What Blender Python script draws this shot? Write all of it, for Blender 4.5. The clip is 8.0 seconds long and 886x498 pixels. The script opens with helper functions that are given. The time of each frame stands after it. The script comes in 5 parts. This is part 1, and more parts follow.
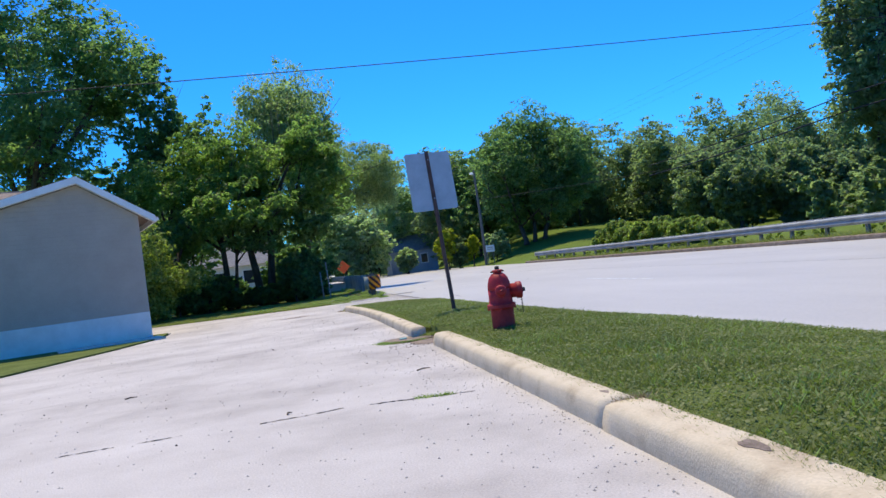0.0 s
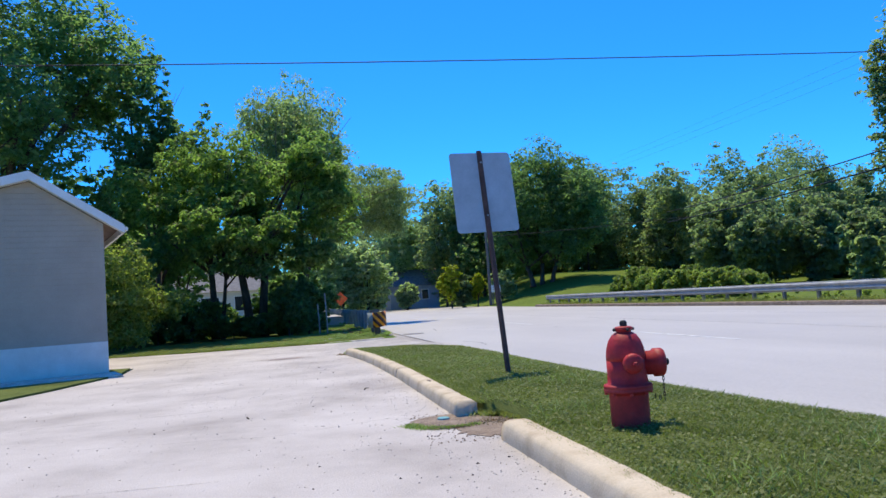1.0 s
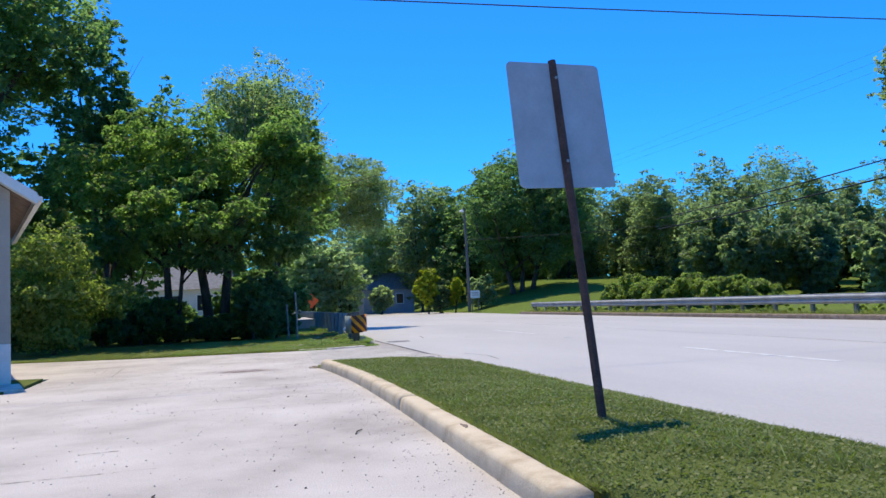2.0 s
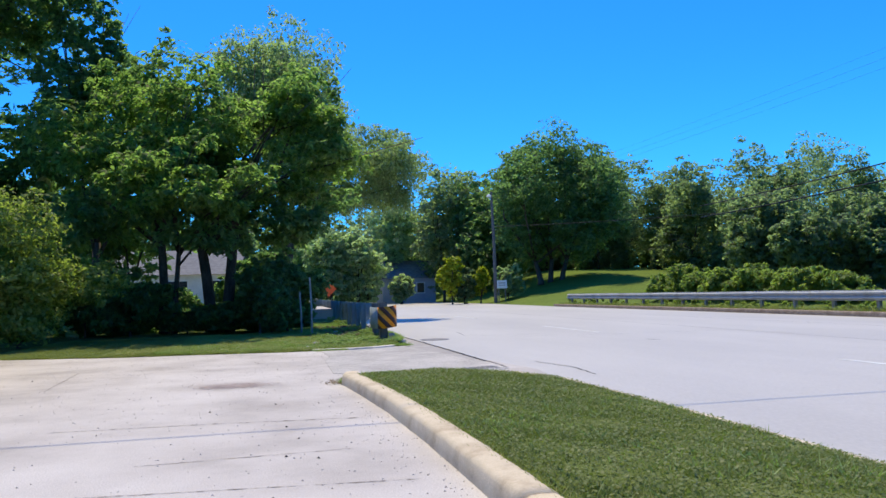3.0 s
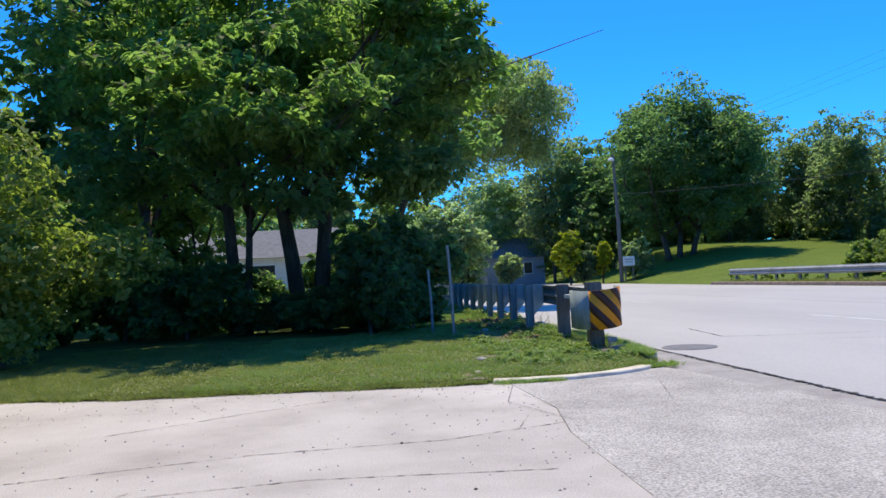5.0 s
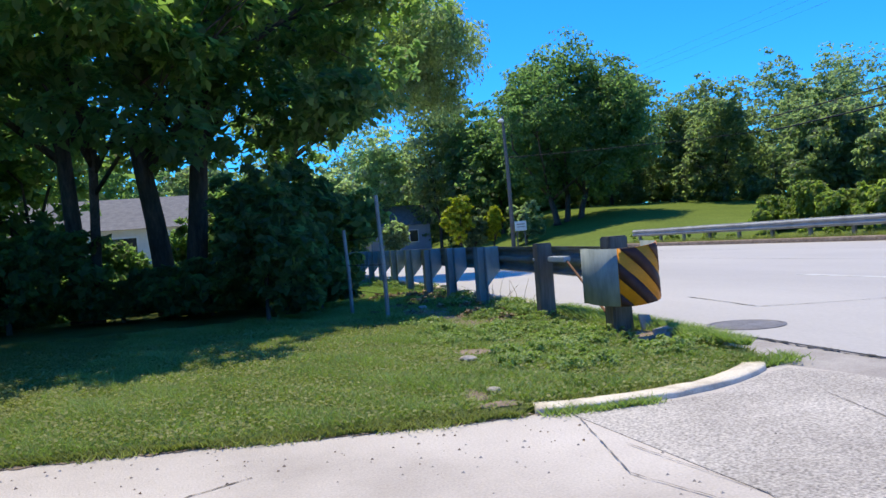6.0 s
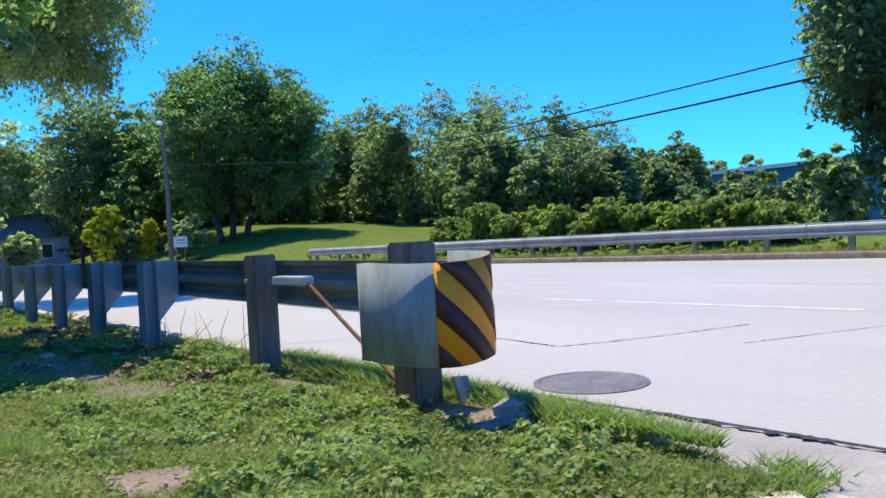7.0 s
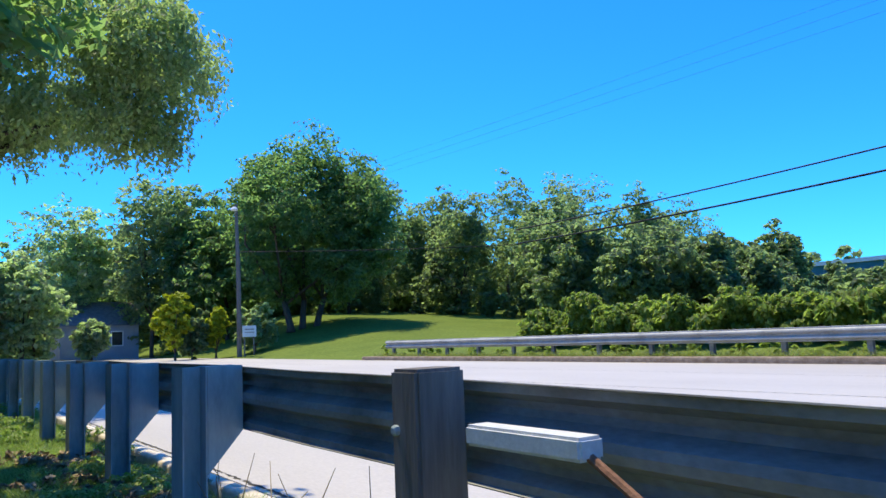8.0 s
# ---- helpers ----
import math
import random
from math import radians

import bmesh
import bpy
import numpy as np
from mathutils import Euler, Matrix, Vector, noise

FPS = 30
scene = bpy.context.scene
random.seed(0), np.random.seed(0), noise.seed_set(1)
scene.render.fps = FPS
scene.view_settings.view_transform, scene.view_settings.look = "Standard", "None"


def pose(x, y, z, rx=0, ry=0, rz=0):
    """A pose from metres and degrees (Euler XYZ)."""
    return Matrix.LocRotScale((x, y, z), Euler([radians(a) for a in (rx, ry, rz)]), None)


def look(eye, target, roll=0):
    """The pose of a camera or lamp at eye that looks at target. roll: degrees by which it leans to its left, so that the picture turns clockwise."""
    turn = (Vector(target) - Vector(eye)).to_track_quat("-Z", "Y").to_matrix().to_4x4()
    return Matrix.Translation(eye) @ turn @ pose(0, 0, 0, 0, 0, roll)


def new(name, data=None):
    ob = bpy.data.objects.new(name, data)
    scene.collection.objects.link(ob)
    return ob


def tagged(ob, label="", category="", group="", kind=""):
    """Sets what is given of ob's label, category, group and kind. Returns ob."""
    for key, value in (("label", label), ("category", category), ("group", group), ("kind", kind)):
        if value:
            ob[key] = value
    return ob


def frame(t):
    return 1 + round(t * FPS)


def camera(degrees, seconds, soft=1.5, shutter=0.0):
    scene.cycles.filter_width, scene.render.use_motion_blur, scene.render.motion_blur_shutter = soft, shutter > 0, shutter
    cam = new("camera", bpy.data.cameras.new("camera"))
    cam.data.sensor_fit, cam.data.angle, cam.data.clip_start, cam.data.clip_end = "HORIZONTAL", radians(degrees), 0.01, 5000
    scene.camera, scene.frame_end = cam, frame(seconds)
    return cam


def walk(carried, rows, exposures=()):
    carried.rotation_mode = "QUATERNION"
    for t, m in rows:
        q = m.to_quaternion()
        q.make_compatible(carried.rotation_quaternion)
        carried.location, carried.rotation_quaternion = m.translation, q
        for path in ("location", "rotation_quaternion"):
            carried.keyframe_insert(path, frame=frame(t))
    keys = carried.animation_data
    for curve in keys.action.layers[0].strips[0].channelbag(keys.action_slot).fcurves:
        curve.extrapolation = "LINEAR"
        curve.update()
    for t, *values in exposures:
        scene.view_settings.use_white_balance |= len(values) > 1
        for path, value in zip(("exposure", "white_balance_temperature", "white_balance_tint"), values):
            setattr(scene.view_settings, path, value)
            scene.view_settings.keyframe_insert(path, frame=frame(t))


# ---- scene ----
cam = camera(60.1, 8.0)
PATH = [
    (0, (-1.315, 0.522, 0.99), (-0.953, 2.489, 1.021), -7.4),
    (0.3, (-1.272, 1.609, 0.999), (-0.787, 3.548, 1.072), -6.0),
    (0.5, (-1.261, 2.315, 1.019), (-0.744, 4.245, 1.111), -5.7),
    (0.6, (-1.267, 2.659, 1.036), (-0.752, 4.589, 1.136), -5.5),
    (0.7, (-1.282, 3.000, 1.055), (-0.787, 4.935, 1.158), -5.1),
    (0.8, (-1.300, 3.341, 1.073), (-0.829, 5.282, 1.184), -4.6),
    (0.9, (-1.316, 3.687, 1.086), (-0.910, 5.642, 1.206), -4.2),
    (1, (-1.322, 4.041, 1.091), (-0.946, 6.001, 1.218), -4.0),
    (1.1, (-1.319, 4.405, 1.091), (-0.958, 6.368, 1.219), -4.0),
    (1.2, (-1.313, 4.771, 1.091), (-0.958, 6.736, 1.220), -3.9),
    (1.3, (-1.305, 5.133, 1.091), (-0.946, 7.096, 1.222), -3.8),
    (1.4, (-1.299, 5.480, 1.090), (-0.930, 7.441, 1.223), -3.6),
    (1.5, (-1.296, 5.804, 1.089), (-0.898, 7.76, 1.225), -3.3),
    (1.7, (-1.308, 6.409, 1.065), (-0.847, 8.351, 1.205), -2.7),
    (2.8, (-0.958, 10.946, 1.019), (-0.566, 12.903, 1.145), -1.9),
    (3, (-1.03, 11.647, 1.051), (-0.626, 13.603, 1.165), -1.7),
    (3.2, (-1.051, 12.374, 1.081), (-0.650, 14.331, 1.183), -1.6),
    (3.3, (-1.051, 12.763, 1.089), (-0.658, 14.721, 1.187), -1.5),
    (3.4, (-1.056, 13.170, 1.093), (-0.692, 15.134, 1.189), -1.5),
    (3.5, (-1.072, 13.597, 1.094), (-0.734, 15.565, 1.189), -1.5),
    (3.6, (-1.108, 14.043, 1.087), (-0.797, 16.017, 1.183), -1.5),
    (3.7, (-1.158, 14.495, 1.069), (-0.869, 16.472, 1.168), -1.6),
    (3.8, (-1.213, 14.938, 1.048), (-0.934, 16.915, 1.151), -1.7),
    (3.9, (-1.264, 15.354, 1.030), (-0.993, 17.332, 1.137), -1.8),
    (4, (-1.3, 15.728, 1.023), (-1.03, 17.707, 1.132), -1.8),
    (4.2, (-1.326, 16.369, 1.032), (-1.08, 18.351, 1.142), -1.8),
    (5.3, (-1.747, 20.65, 0.99), (-1.579, 22.642, 1.044), -3.2),
    (5.5, (-1.85, 21.29, 0.977), (-1.615, 23.276, 1.01), -3.5),
    (6, (-1.935, 22.937, 0.94), (-1.446, 24.876, 0.92), -4.5),
    (6.1, (-1.930, 23.278, 0.931), (-1.367, 25.196, 0.898), -4.6),
    (6.2, (-1.912, 23.616, 0.921), (-1.269, 25.509, 0.879), -4.7),
    (6.3, (-1.873, 23.945, 0.912), (-1.100, 25.789, 0.861), -4.7),
    (6.4, (-1.807, 24.260, 0.905), (-0.889, 26.035, 0.845), -4.7),
    (6.5, (-1.707, 24.554, 0.899), (-0.694, 26.278, 0.83), -4.7),
    (6.8, (-1.315, 25.356, 0.889), (-0.153, 26.982, 0.814), -4.0),
    (7, (-1.185, 25.94, 0.876), (0.081, 27.488, 0.849), -3.2),
    (7.1, (-1.102, 26.242, 0.868), (0.171, 27.784, 0.866), -3.3),
    (7.2, (-0.995, 26.544, 0.861), (0.275, 28.089, 0.889), -3.1),
    (7.3, (-0.872, 26.846, 0.854), (0.387, 28.400, 0.918), -2.8),
    (7.4, (-0.742, 27.146, 0.850), (0.474, 28.731, 0.957), -2.5),
    (7.5, (-0.615, 27.443, 0.848), (0.564, 29.052, 0.99), -2.2),
    (7.6, (-0.497, 27.735, 0.853), (0.657, 29.360, 1.020), -2.0),
    (7.7, (-0.389, 28.023, 0.865), (0.751, 29.656, 1.059), -2.0),
    (7.8, (-0.287, 28.309, 0.884), (0.847, 29.943, 1.091), -2.1),
    (8, (-0.094, 28.875, 0.931), (1.04, 30.508, 1.152), -2.4),
]
walk(cam, [(t, look(eye, target, roll)) for t, eye, target, roll in PATH], [(0, 0.05), (5.3, 0.1), (6.5, 0.3), (8, 0.42)])

# ---- world, sun ----
SUN_EL, SUN_AZ = radians(69), radians(-3)      # azimuth from +y, towards +x
world = bpy.data.worlds.new("sky_world")
scene.world = world
world.use_nodes = True
wn, wl = world.node_tree.nodes, world.node_tree.links
sky = wn.new("ShaderNodeTexSky")
sky.sky_type, sky.sun_disc = "NISHITA", False
sky.sun_elevation, sky.sun_rotation = SUN_EL, SUN_AZ
sky.altitude, sky.air_density, sky.dust_density, sky.ozone_density = 200, 1.0, 0.6, 2.0
hs = wn.new("ShaderNodeHueSaturation")
hs.inputs["Saturation"].default_value = 1.25
wl.new(sky.outputs[0], hs.inputs["Color"])
deep = wn.new("ShaderNodeMix")
deep.data_type, deep.blend_type = "RGBA", "MULTIPLY"
deep.inputs[0].default_value = 1.0
deep.inputs[7].default_value = (0.09, 0.465, 0.88, 1)
wl.new(hs.outputs[0], deep.inputs[6])
wl.new(deep.outputs[2], wn["Background"].inputs[0])
wn["Background"].inputs[1].default_value = 0.26
sun = new("sun", bpy.data.lights.new("sun", "SUN"))
sun.data.energy, sun.data.angle, sun.data.color = 4.5, radians(0.6), (1.0, 0.87, 0.58)
sun_from = Vector((math.sin(SUN_AZ) * math.cos(SUN_EL), math.cos(SUN_AZ) * math.cos(SUN_EL), math.sin(SUN_EL)))
sun.matrix_world = look(sun_from * 60, (0, 0, 0))


# ---- materials ----
def mat(name, stops, scale=3.0, detail=5.0, rough=0.8, bump=0.3, bump_scale=60.0, metal=0.0, fine=0.25, island=0.0, spec=0.3, stretch=(1, 1, 1)):
    """Noise-mottled surface: colour ramp over broad noise, fine grain on top, bump."""
    m = bpy.data.materials.new(name)
    m.use_nodes = True
    n, l = m.node_tree.nodes, m.node_tree.links
    b = n["Principled BSDF"]
    co = n.new("ShaderNodeTexCoord")
    mp = n.new("ShaderNodeMapping")
    mp.inputs["Scale"].default_value = stretch
    l.new(co.outputs["Object"], mp.inputs[0])
    broad = n.new("ShaderNodeTexNoise")
    broad.inputs["Scale"].default_value, broad.inputs["Detail"].default_value = scale, detail
    broad.inputs["Roughness"].default_value = 0.62
    l.new(mp.outputs[0], broad.inputs["Vector"])
    ramp = n.new("ShaderNodeValToRGB")
    el = ramp.color_ramp.elements
    while len(el) < len(stops):
        el.new(0.5)
    for e, (p, c) in zip(el, stops):
        e.position, e.color = p, (*c, 1)
    l.new(broad.outputs["Fac"], ramp.inputs[0])
    grain = n.new("ShaderNodeTexNoise")
    grain.inputs["Scale"].default_value, grain.inputs["Detail"].default_value = bump_scale, 4.0
    l.new(mp.outputs[0], grain.inputs["Vector"])
    hsv = n.new("ShaderNodeHueSaturation")
    rng = n.new("ShaderNodeMapRange")
    rng.inputs[1].default_value, rng.inputs[2].default_value = 0.25, 0.75
    rng.inputs[3].default_value, rng.inputs[4].default_value = 1 - fine, 1 + fine
    l.new(grain.outputs["Fac"], rng.inputs[0])
    value = rng.outputs[0]
    if island:
        geo = n.new("ShaderNodeNewGeometry")
        r2 = n.new("ShaderNodeMapRange")
        r2.inputs[3].default_value, r2.inputs[4].default_value = 1 - island, 1 + island
        l.new(geo.outputs["Random Per Island"], r2.inputs[0])
        mul = n.new("ShaderNodeMath")
        mul.operation = "MULTIPLY"
        l.new(value, mul.inputs[0]), l.new(r2.outputs[0], mul.inputs[1])
        value = mul.outputs[0]
    l.new(value, hsv.inputs["Value"])
    l.new(ramp.outputs[0], hsv.inputs["Color"])
    l.new(hsv.outputs[0], b.inputs["Base Color"])
    b.inputs["Roughness"].default_value, b.inputs["Metallic"].default_value = rough, metal
    b.inputs["Specular IOR Level"].default_value = spec
    if bump:
        bp = n.new("ShaderNodeBump")
        bp.inputs["Strength"].default_value, bp.inputs["Distance"].default_value = bump, 0.01
        l.new(grain.outputs["Fac"], bp.inputs["Height"])
        l.new(bp.outputs[0], b.inputs["Normal"])
    return m


def leaf_mat(name, dark, mid, light, through_share=0.35, scale=0.7):
    """Leaves: colour by leaf and by broad clump noise, part of the light passing through."""
    m = bpy.data.materials.new(name)
    m.use_nodes = True
    n, l = m.node_tree.nodes, m.node_tree.links
    b = n["Principled BSDF"]
    co = n.new("ShaderNodeTexCoord")
    nz = n.new("ShaderNodeTexNoise")
    nz.inputs["Scale"].default_value, nz.inputs["Detail"].default_value = scale, 3.0
    l.new(co.outputs["Object"], nz.inputs["Vector"])
    geo = n.new("ShaderNodeNewGeometry")
    mx = n.new("ShaderNodeMath")
    mx.operation = "MULTIPLY_ADD"
    mx.inputs[1].default_value, mx.inputs[2].default_value = 0.55, -0.05
    l.new(geo.outputs["Random Per Island"], mx.inputs[0])
    ad = n.new("ShaderNodeMath")
    ad.operation = "MULTIPLY_ADD"
    ad.inputs[1].default_value = 0.55
    l.new(nz.outputs["Fac"], ad.inputs[0]), l.new(mx.outputs[0], ad.inputs[2])
    ramp = n.new("ShaderNodeValToRGB")
    el = ramp.color_ramp.elements
    el.new(0.5)
    for e, p, c in zip(el, (0.1, 0.45, 0.85), (dark, mid, light)):
        e.position, e.color = p, (*c, 1)
    l.new(ad.outputs[0], ramp.inputs[0])
    l.new(ramp.outputs[0], b.inputs["Base Color"])
    b.inputs["Roughness"].default_value = 0.55
    b.inputs["Specular IOR Level"].default_value = 0.25
    tr = n.new("ShaderNodeBsdfTranslucent")
    tint = n.new("ShaderNodeMix")
    tint.data_type, tint.blend_type = "RGBA", "MULTIPLY"
    tint.inputs[0].default_value = 1.0
    tint.inputs[7].default_value = (1.4, 1.7, 0.85, 1)
    l.new(ramp.outputs[0], tint.inputs[6])
    l.new(tint.outputs[2], tr.inputs["Color"])
    mixs = n.new("ShaderNodeMixShader")
    mixs.inputs[0].default_value = through_share
    l.new(b.outputs[0], mixs.inputs[1]), l.new(tr.outputs[0], mixs.inputs[2])
    l.new(mixs.outputs[0], n["Material Output"].inputs[0])
    return m


LOT = mat("lot_concrete", [(0.25, (0.315, 0.28, 0.255)), (0.5, (0.485, 0.442, 0.41)), (0.75, (0.59, 0.545, 0.51))], 0.6, 9, 0.9, 0.5, 90, fine=0.16)
ROAD = mat("road_concrete", [(0.3, (0.41, 0.38, 0.345)), (0.7, (0.5, 0.465, 0.42))], 0.4, 8, 0.55, 0.25, 70, fine=0.1, stretch=(1, 0.25, 1), spec=0.5)
GUTTER = mat("gutter_concrete", [(0.3, (0.29, 0.265, 0.25)), (0.7, (0.42, 0.39, 0.37))], 2.5, 8, 0.9, 0.5, 90, fine=0.2)
KERB = mat("kerb_concrete", [(0.3, (0.4, 0.31, 0.21)), (0.5, (0.58, 0.48, 0.34)), (0.75, (0.66, 0.56, 0.42))], 3, 9, 0.9, 0.3, 80, fine=0.1)
PAINTED_KERB = mat("whitened_kerb", [(0.3, (0.42, 0.36, 0.28)), (0.55, (0.68, 0.62, 0.52))], 5, 8, 0.85, 0.5, 80, fine=0.12)
TAR = mat("tar", [(0.3, (0.03, 0.03, 0.03)), (0.7, (0.07, 0.065, 0.06))], 5, 5, 0.9, 0.3, 90)
CRACK = mat("dirt_filled_crack", [(0.3, (0.13, 0.115, 0.1)), (0.7, (0.24, 0.21, 0.185))], 5, 5, 0.9, 0.3, 90)
WORN_LINE = mat("road_paint", [(0.35, (0.48, 0.46, 0.43)), (0.62, (0.7, 0.7, 0.68))], 4, 6, 0.7, 0.2, 90)
SOIL = mat("soil", [(0.3, (0.15, 0.11, 0.085)), (0.7, (0.32, 0.25, 0.2))], 4, 8, 0.95, 0.8, 60, fine=0.3)
SILT = mat("silt", [(0.3, (0.17, 0.12, 0.085)), (0.6, (0.3, 0.235, 0.18)), (0.8, (0.4, 0.335, 0.27))], 6, 9, 0.95, 0.9, 70, fine=0.35)
TURF = mat("turf", [(0.25, (0.07, 0.085, 0.025)), (0.5, (0.12, 0.15, 0.04)), (0.8, (0.16, 0.19, 0.06))], 1.3, 8, 0.95, 0.9, 120, fine=0.45, spec=0.1)
FIELD = mat("meadow", [(0.3, (0.1, 0.145, 0.03)), (0.7, (0.145, 0.195, 0.04))], 0.25, 8, 0.95, 0.9, 6, fine=0.3, spec=0.05)
BLADE = leaf_mat("grass_blades", (0.13, 0.155, 0.042), (0.215, 0.24, 0.072), (0.32, 0.32, 0.13), 0.35, 1.6)
MOWN = leaf_mat("mown_blades", (0.095, 0.125, 0.032), (0.16, 0.19, 0.052), (0.25, 0.26, 0.1), 0.32, 1.1)
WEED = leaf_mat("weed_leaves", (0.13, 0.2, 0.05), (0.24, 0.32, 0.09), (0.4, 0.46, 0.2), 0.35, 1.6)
STRAW = mat("dry_litter", [(0.3, (0.22, 0.15, 0.08)), (0.7, (0.4, 0.32, 0.2))], 8, 4, 0.9, 0.2, 90, island=0.4)
LEAF_DARK = leaf_mat("dark_leaves", (0.085, 0.135, 0.08), (0.15, 0.215, 0.115), (0.22, 0.3, 0.155), 0.74)
LEAF_MID = leaf_mat("green_leaves", (0.08, 0.125, 0.055), (0.155, 0.22, 0.085), (0.26, 0.33, 0.13), 0.74)
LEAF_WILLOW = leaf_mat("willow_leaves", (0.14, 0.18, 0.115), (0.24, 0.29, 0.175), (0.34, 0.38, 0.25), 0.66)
# Woods foliage paled and greyed: distance haze is put into the leaf colour.
LEAF_WOOD_HAZED = leaf_mat("hazed_woods_leaves", (0.12, 0.155, 0.115), (0.195, 0.235, 0.16), (0.28, 0.315, 0.21), 0.72, 0.25)
LEAF_YELLOW = leaf_mat("yellow_leaves", (0.16, 0.18, 0.015), (0.34, 0.35, 0.025), (0.52, 0.52, 0.04))
LEAF_HEDGE = leaf_mat("vine_leaves", (0.125, 0.165, 0.045), (0.235, 0.28, 0.08), (0.36, 0.4, 0.135), 0.55)
# Grey-green foliage, lightened further so its colour carries the far haze.
LEAF_GREY_HAZED = leaf_mat("hazed_grey_leaves", (0.18, 0.22, 0.165), (0.3, 0.35, 0.26), (0.42, 0.46, 0.34), 0.72)
BARK = mat("bark", [(0.3, (0.05, 0.04, 0.032)), (0.7, (0.13, 0.105, 0.085))], 6, 8, 0.95, 0.9, 30, fine=0.3, stretch=(1, 1, 0.25))
WEATHERED = mat("weathered_wood", [(0.3, (0.1, 0.09, 0.08)), (0.7, (0.22, 0.2, 0.18))], 8, 8, 0.9, 0.6, 50, fine=0.25, stretch=(1, 1, 0.1))
GALV = mat("galvanised_steel", [(0.28, (0.16, 0.19, 0.185)), (0.5, (0.28, 0.335, 0.34)), (0.75, (0.38, 0.43, 0.435))], 5, 9, 0.9, 0.06, 60, metal=0.0, fine=0.07, spec=0.1, stretch=(1, 1, 0.3))
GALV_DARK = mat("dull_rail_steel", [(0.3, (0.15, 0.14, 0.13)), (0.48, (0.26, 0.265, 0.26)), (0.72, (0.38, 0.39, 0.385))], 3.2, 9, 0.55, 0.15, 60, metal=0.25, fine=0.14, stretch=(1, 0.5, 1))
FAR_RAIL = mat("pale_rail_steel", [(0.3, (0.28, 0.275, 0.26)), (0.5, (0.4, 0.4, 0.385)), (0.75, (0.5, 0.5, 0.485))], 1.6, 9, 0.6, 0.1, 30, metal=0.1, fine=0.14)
ZINC = mat("bright_zinc", [(0.3, (0.58, 0.6, 0.6)), (0.7, (0.74, 0.75, 0.74))], 12, 6, 0.45, 0.1, 80, metal=0.15, fine=0.08)
RUST = mat("rusty_steel", [(0.3, (0.12, 0.05, 0.025)), (0.7, (0.28, 0.15, 0.09))], 14, 6, 0.85, 0.4, 80)
YELLOW = mat("amber_sheeting", [(0.3, (0.72, 0.25, 0.012)), (0.7, (0.86, 0.33, 0.015))], 9, 6, 0.45, 0.1, 80, fine=0.08)
STRIPE = mat("dark_stripe", [(0.3, (0.05, 0.02, 0.016)), (0.7, (0.09, 0.035, 0.025))], 9, 6, 0.5, 0.1, 80, fine=0.1)
RED = mat("red_hydrant_paint", [(0.3, (0.3, 0.012, 0.014)), (0.55, (0.42, 0.022, 0.022)), (0.78, (0.5, 0.06, 0.05))], 7, 8, 0.58, 0.3, 40, fine=0.16, spec=0.4)
BLACK = mat("black_iron", [(0.3, (0.015, 0.015, 0.016)), (0.7, (0.04, 0.038, 0.036))], 9, 5, 0.6, 0.2, 60)
SIGN_BACK = mat("sign_aluminium", [(0.3, (0.38, 0.38, 0.38)), (0.7, (0.5, 0.5, 0.5))], 4, 7, 0.5, 0.06, 50, metal=0.2, fine=0.05)
POST_STEEL = mat("brown_post_steel", [(0.3, (0.06, 0.032, 0.024)), (0.7, (0.12, 0.065, 0.05))], 9, 6, 0.7, 0.3, 60)
SIDING = mat("beige_siding", [(0.3, (0.39, 0.32, 0.25)), (0.7, (0.45, 0.375, 0.3))], 1.5, 6, 0.7, 0.1, 40, fine=0.05)
WHITE_WALL = mat("white_block_paint", [(0.3, (0.66, 0.62, 0.56)), (0.7, (0.78, 0.74, 0.68))], 3, 7, 0.8, 0.3, 50, fine=0.06)
TRIM = mat("white_trim", [(0.3, (0.68, 0.68, 0.66)), (0.7, (0.8, 0.8, 0.78))], 3, 5, 0.6, 0.05, 40, fine=0.05)
SHINGLE = mat("brown_shingle", [(0.3, (0.2, 0.15, 0.12)), (0.7, (0.33, 0.26, 0.22))], 6, 7, 0.9, 0.6, 50, fine=0.2)
SLATE = mat("grey_shingle", [(0.3, (0.13, 0.13, 0.14)), (0.7, (0.22, 0.215, 0.22))], 4, 7, 0.9, 0.4, 40, fine=0.15)
WHITE = mat("white_board", [(0.3, (0.7, 0.7, 0.7)), (0.7, (0.8, 0.8, 0.8))], 3, 5, 0.6, 0.05, 40, fine=0.04)
BLUE_SHEET = mat("blue_sheet_metal", [(0.3, (0.03, 0.16, 0.22)), (0.7, (0.05, 0.22, 0.3))], 0.4, 5, 0.5, 0.05, 20, fine=0.06)
GREY_WALL = mat("grey_blue_siding", [(0.3, (0.25, 0.3, 0.36)), (0.7, (0.33, 0.38, 0.44))], 1, 5, 0.8, 0.05, 20, fine=0.06)
ORANGE = mat("orange_sheeting", [(0.3, (0.75, 0.1, 0.02)), (0.7, (0.85, 0.14, 0.03))], 3, 4, 0.5, 0.05, 40, fine=0.05)
GLASS_DARK = mat("dark_glazing", [(0.3, (0.02, 0.025, 0.03)), (0.7, (0.04, 0.045, 0.05))], 2, 3, 0.12, 0.0, 20, fine=0.05, spec=0.6)
RUBBER = mat("tyre_rubber", [(0.3, (0.015, 0.015, 0.015)), (0.7, (0.03, 0.03, 0.03))], 9, 4, 0.9, 0.2, 60)
TEAL = mat("teal_lid", [(0.3, (0.12, 0.3, 0.32)), (0.7, (0.2, 0.42, 0.44))], 8, 5, 0.7, 0.2, 60)
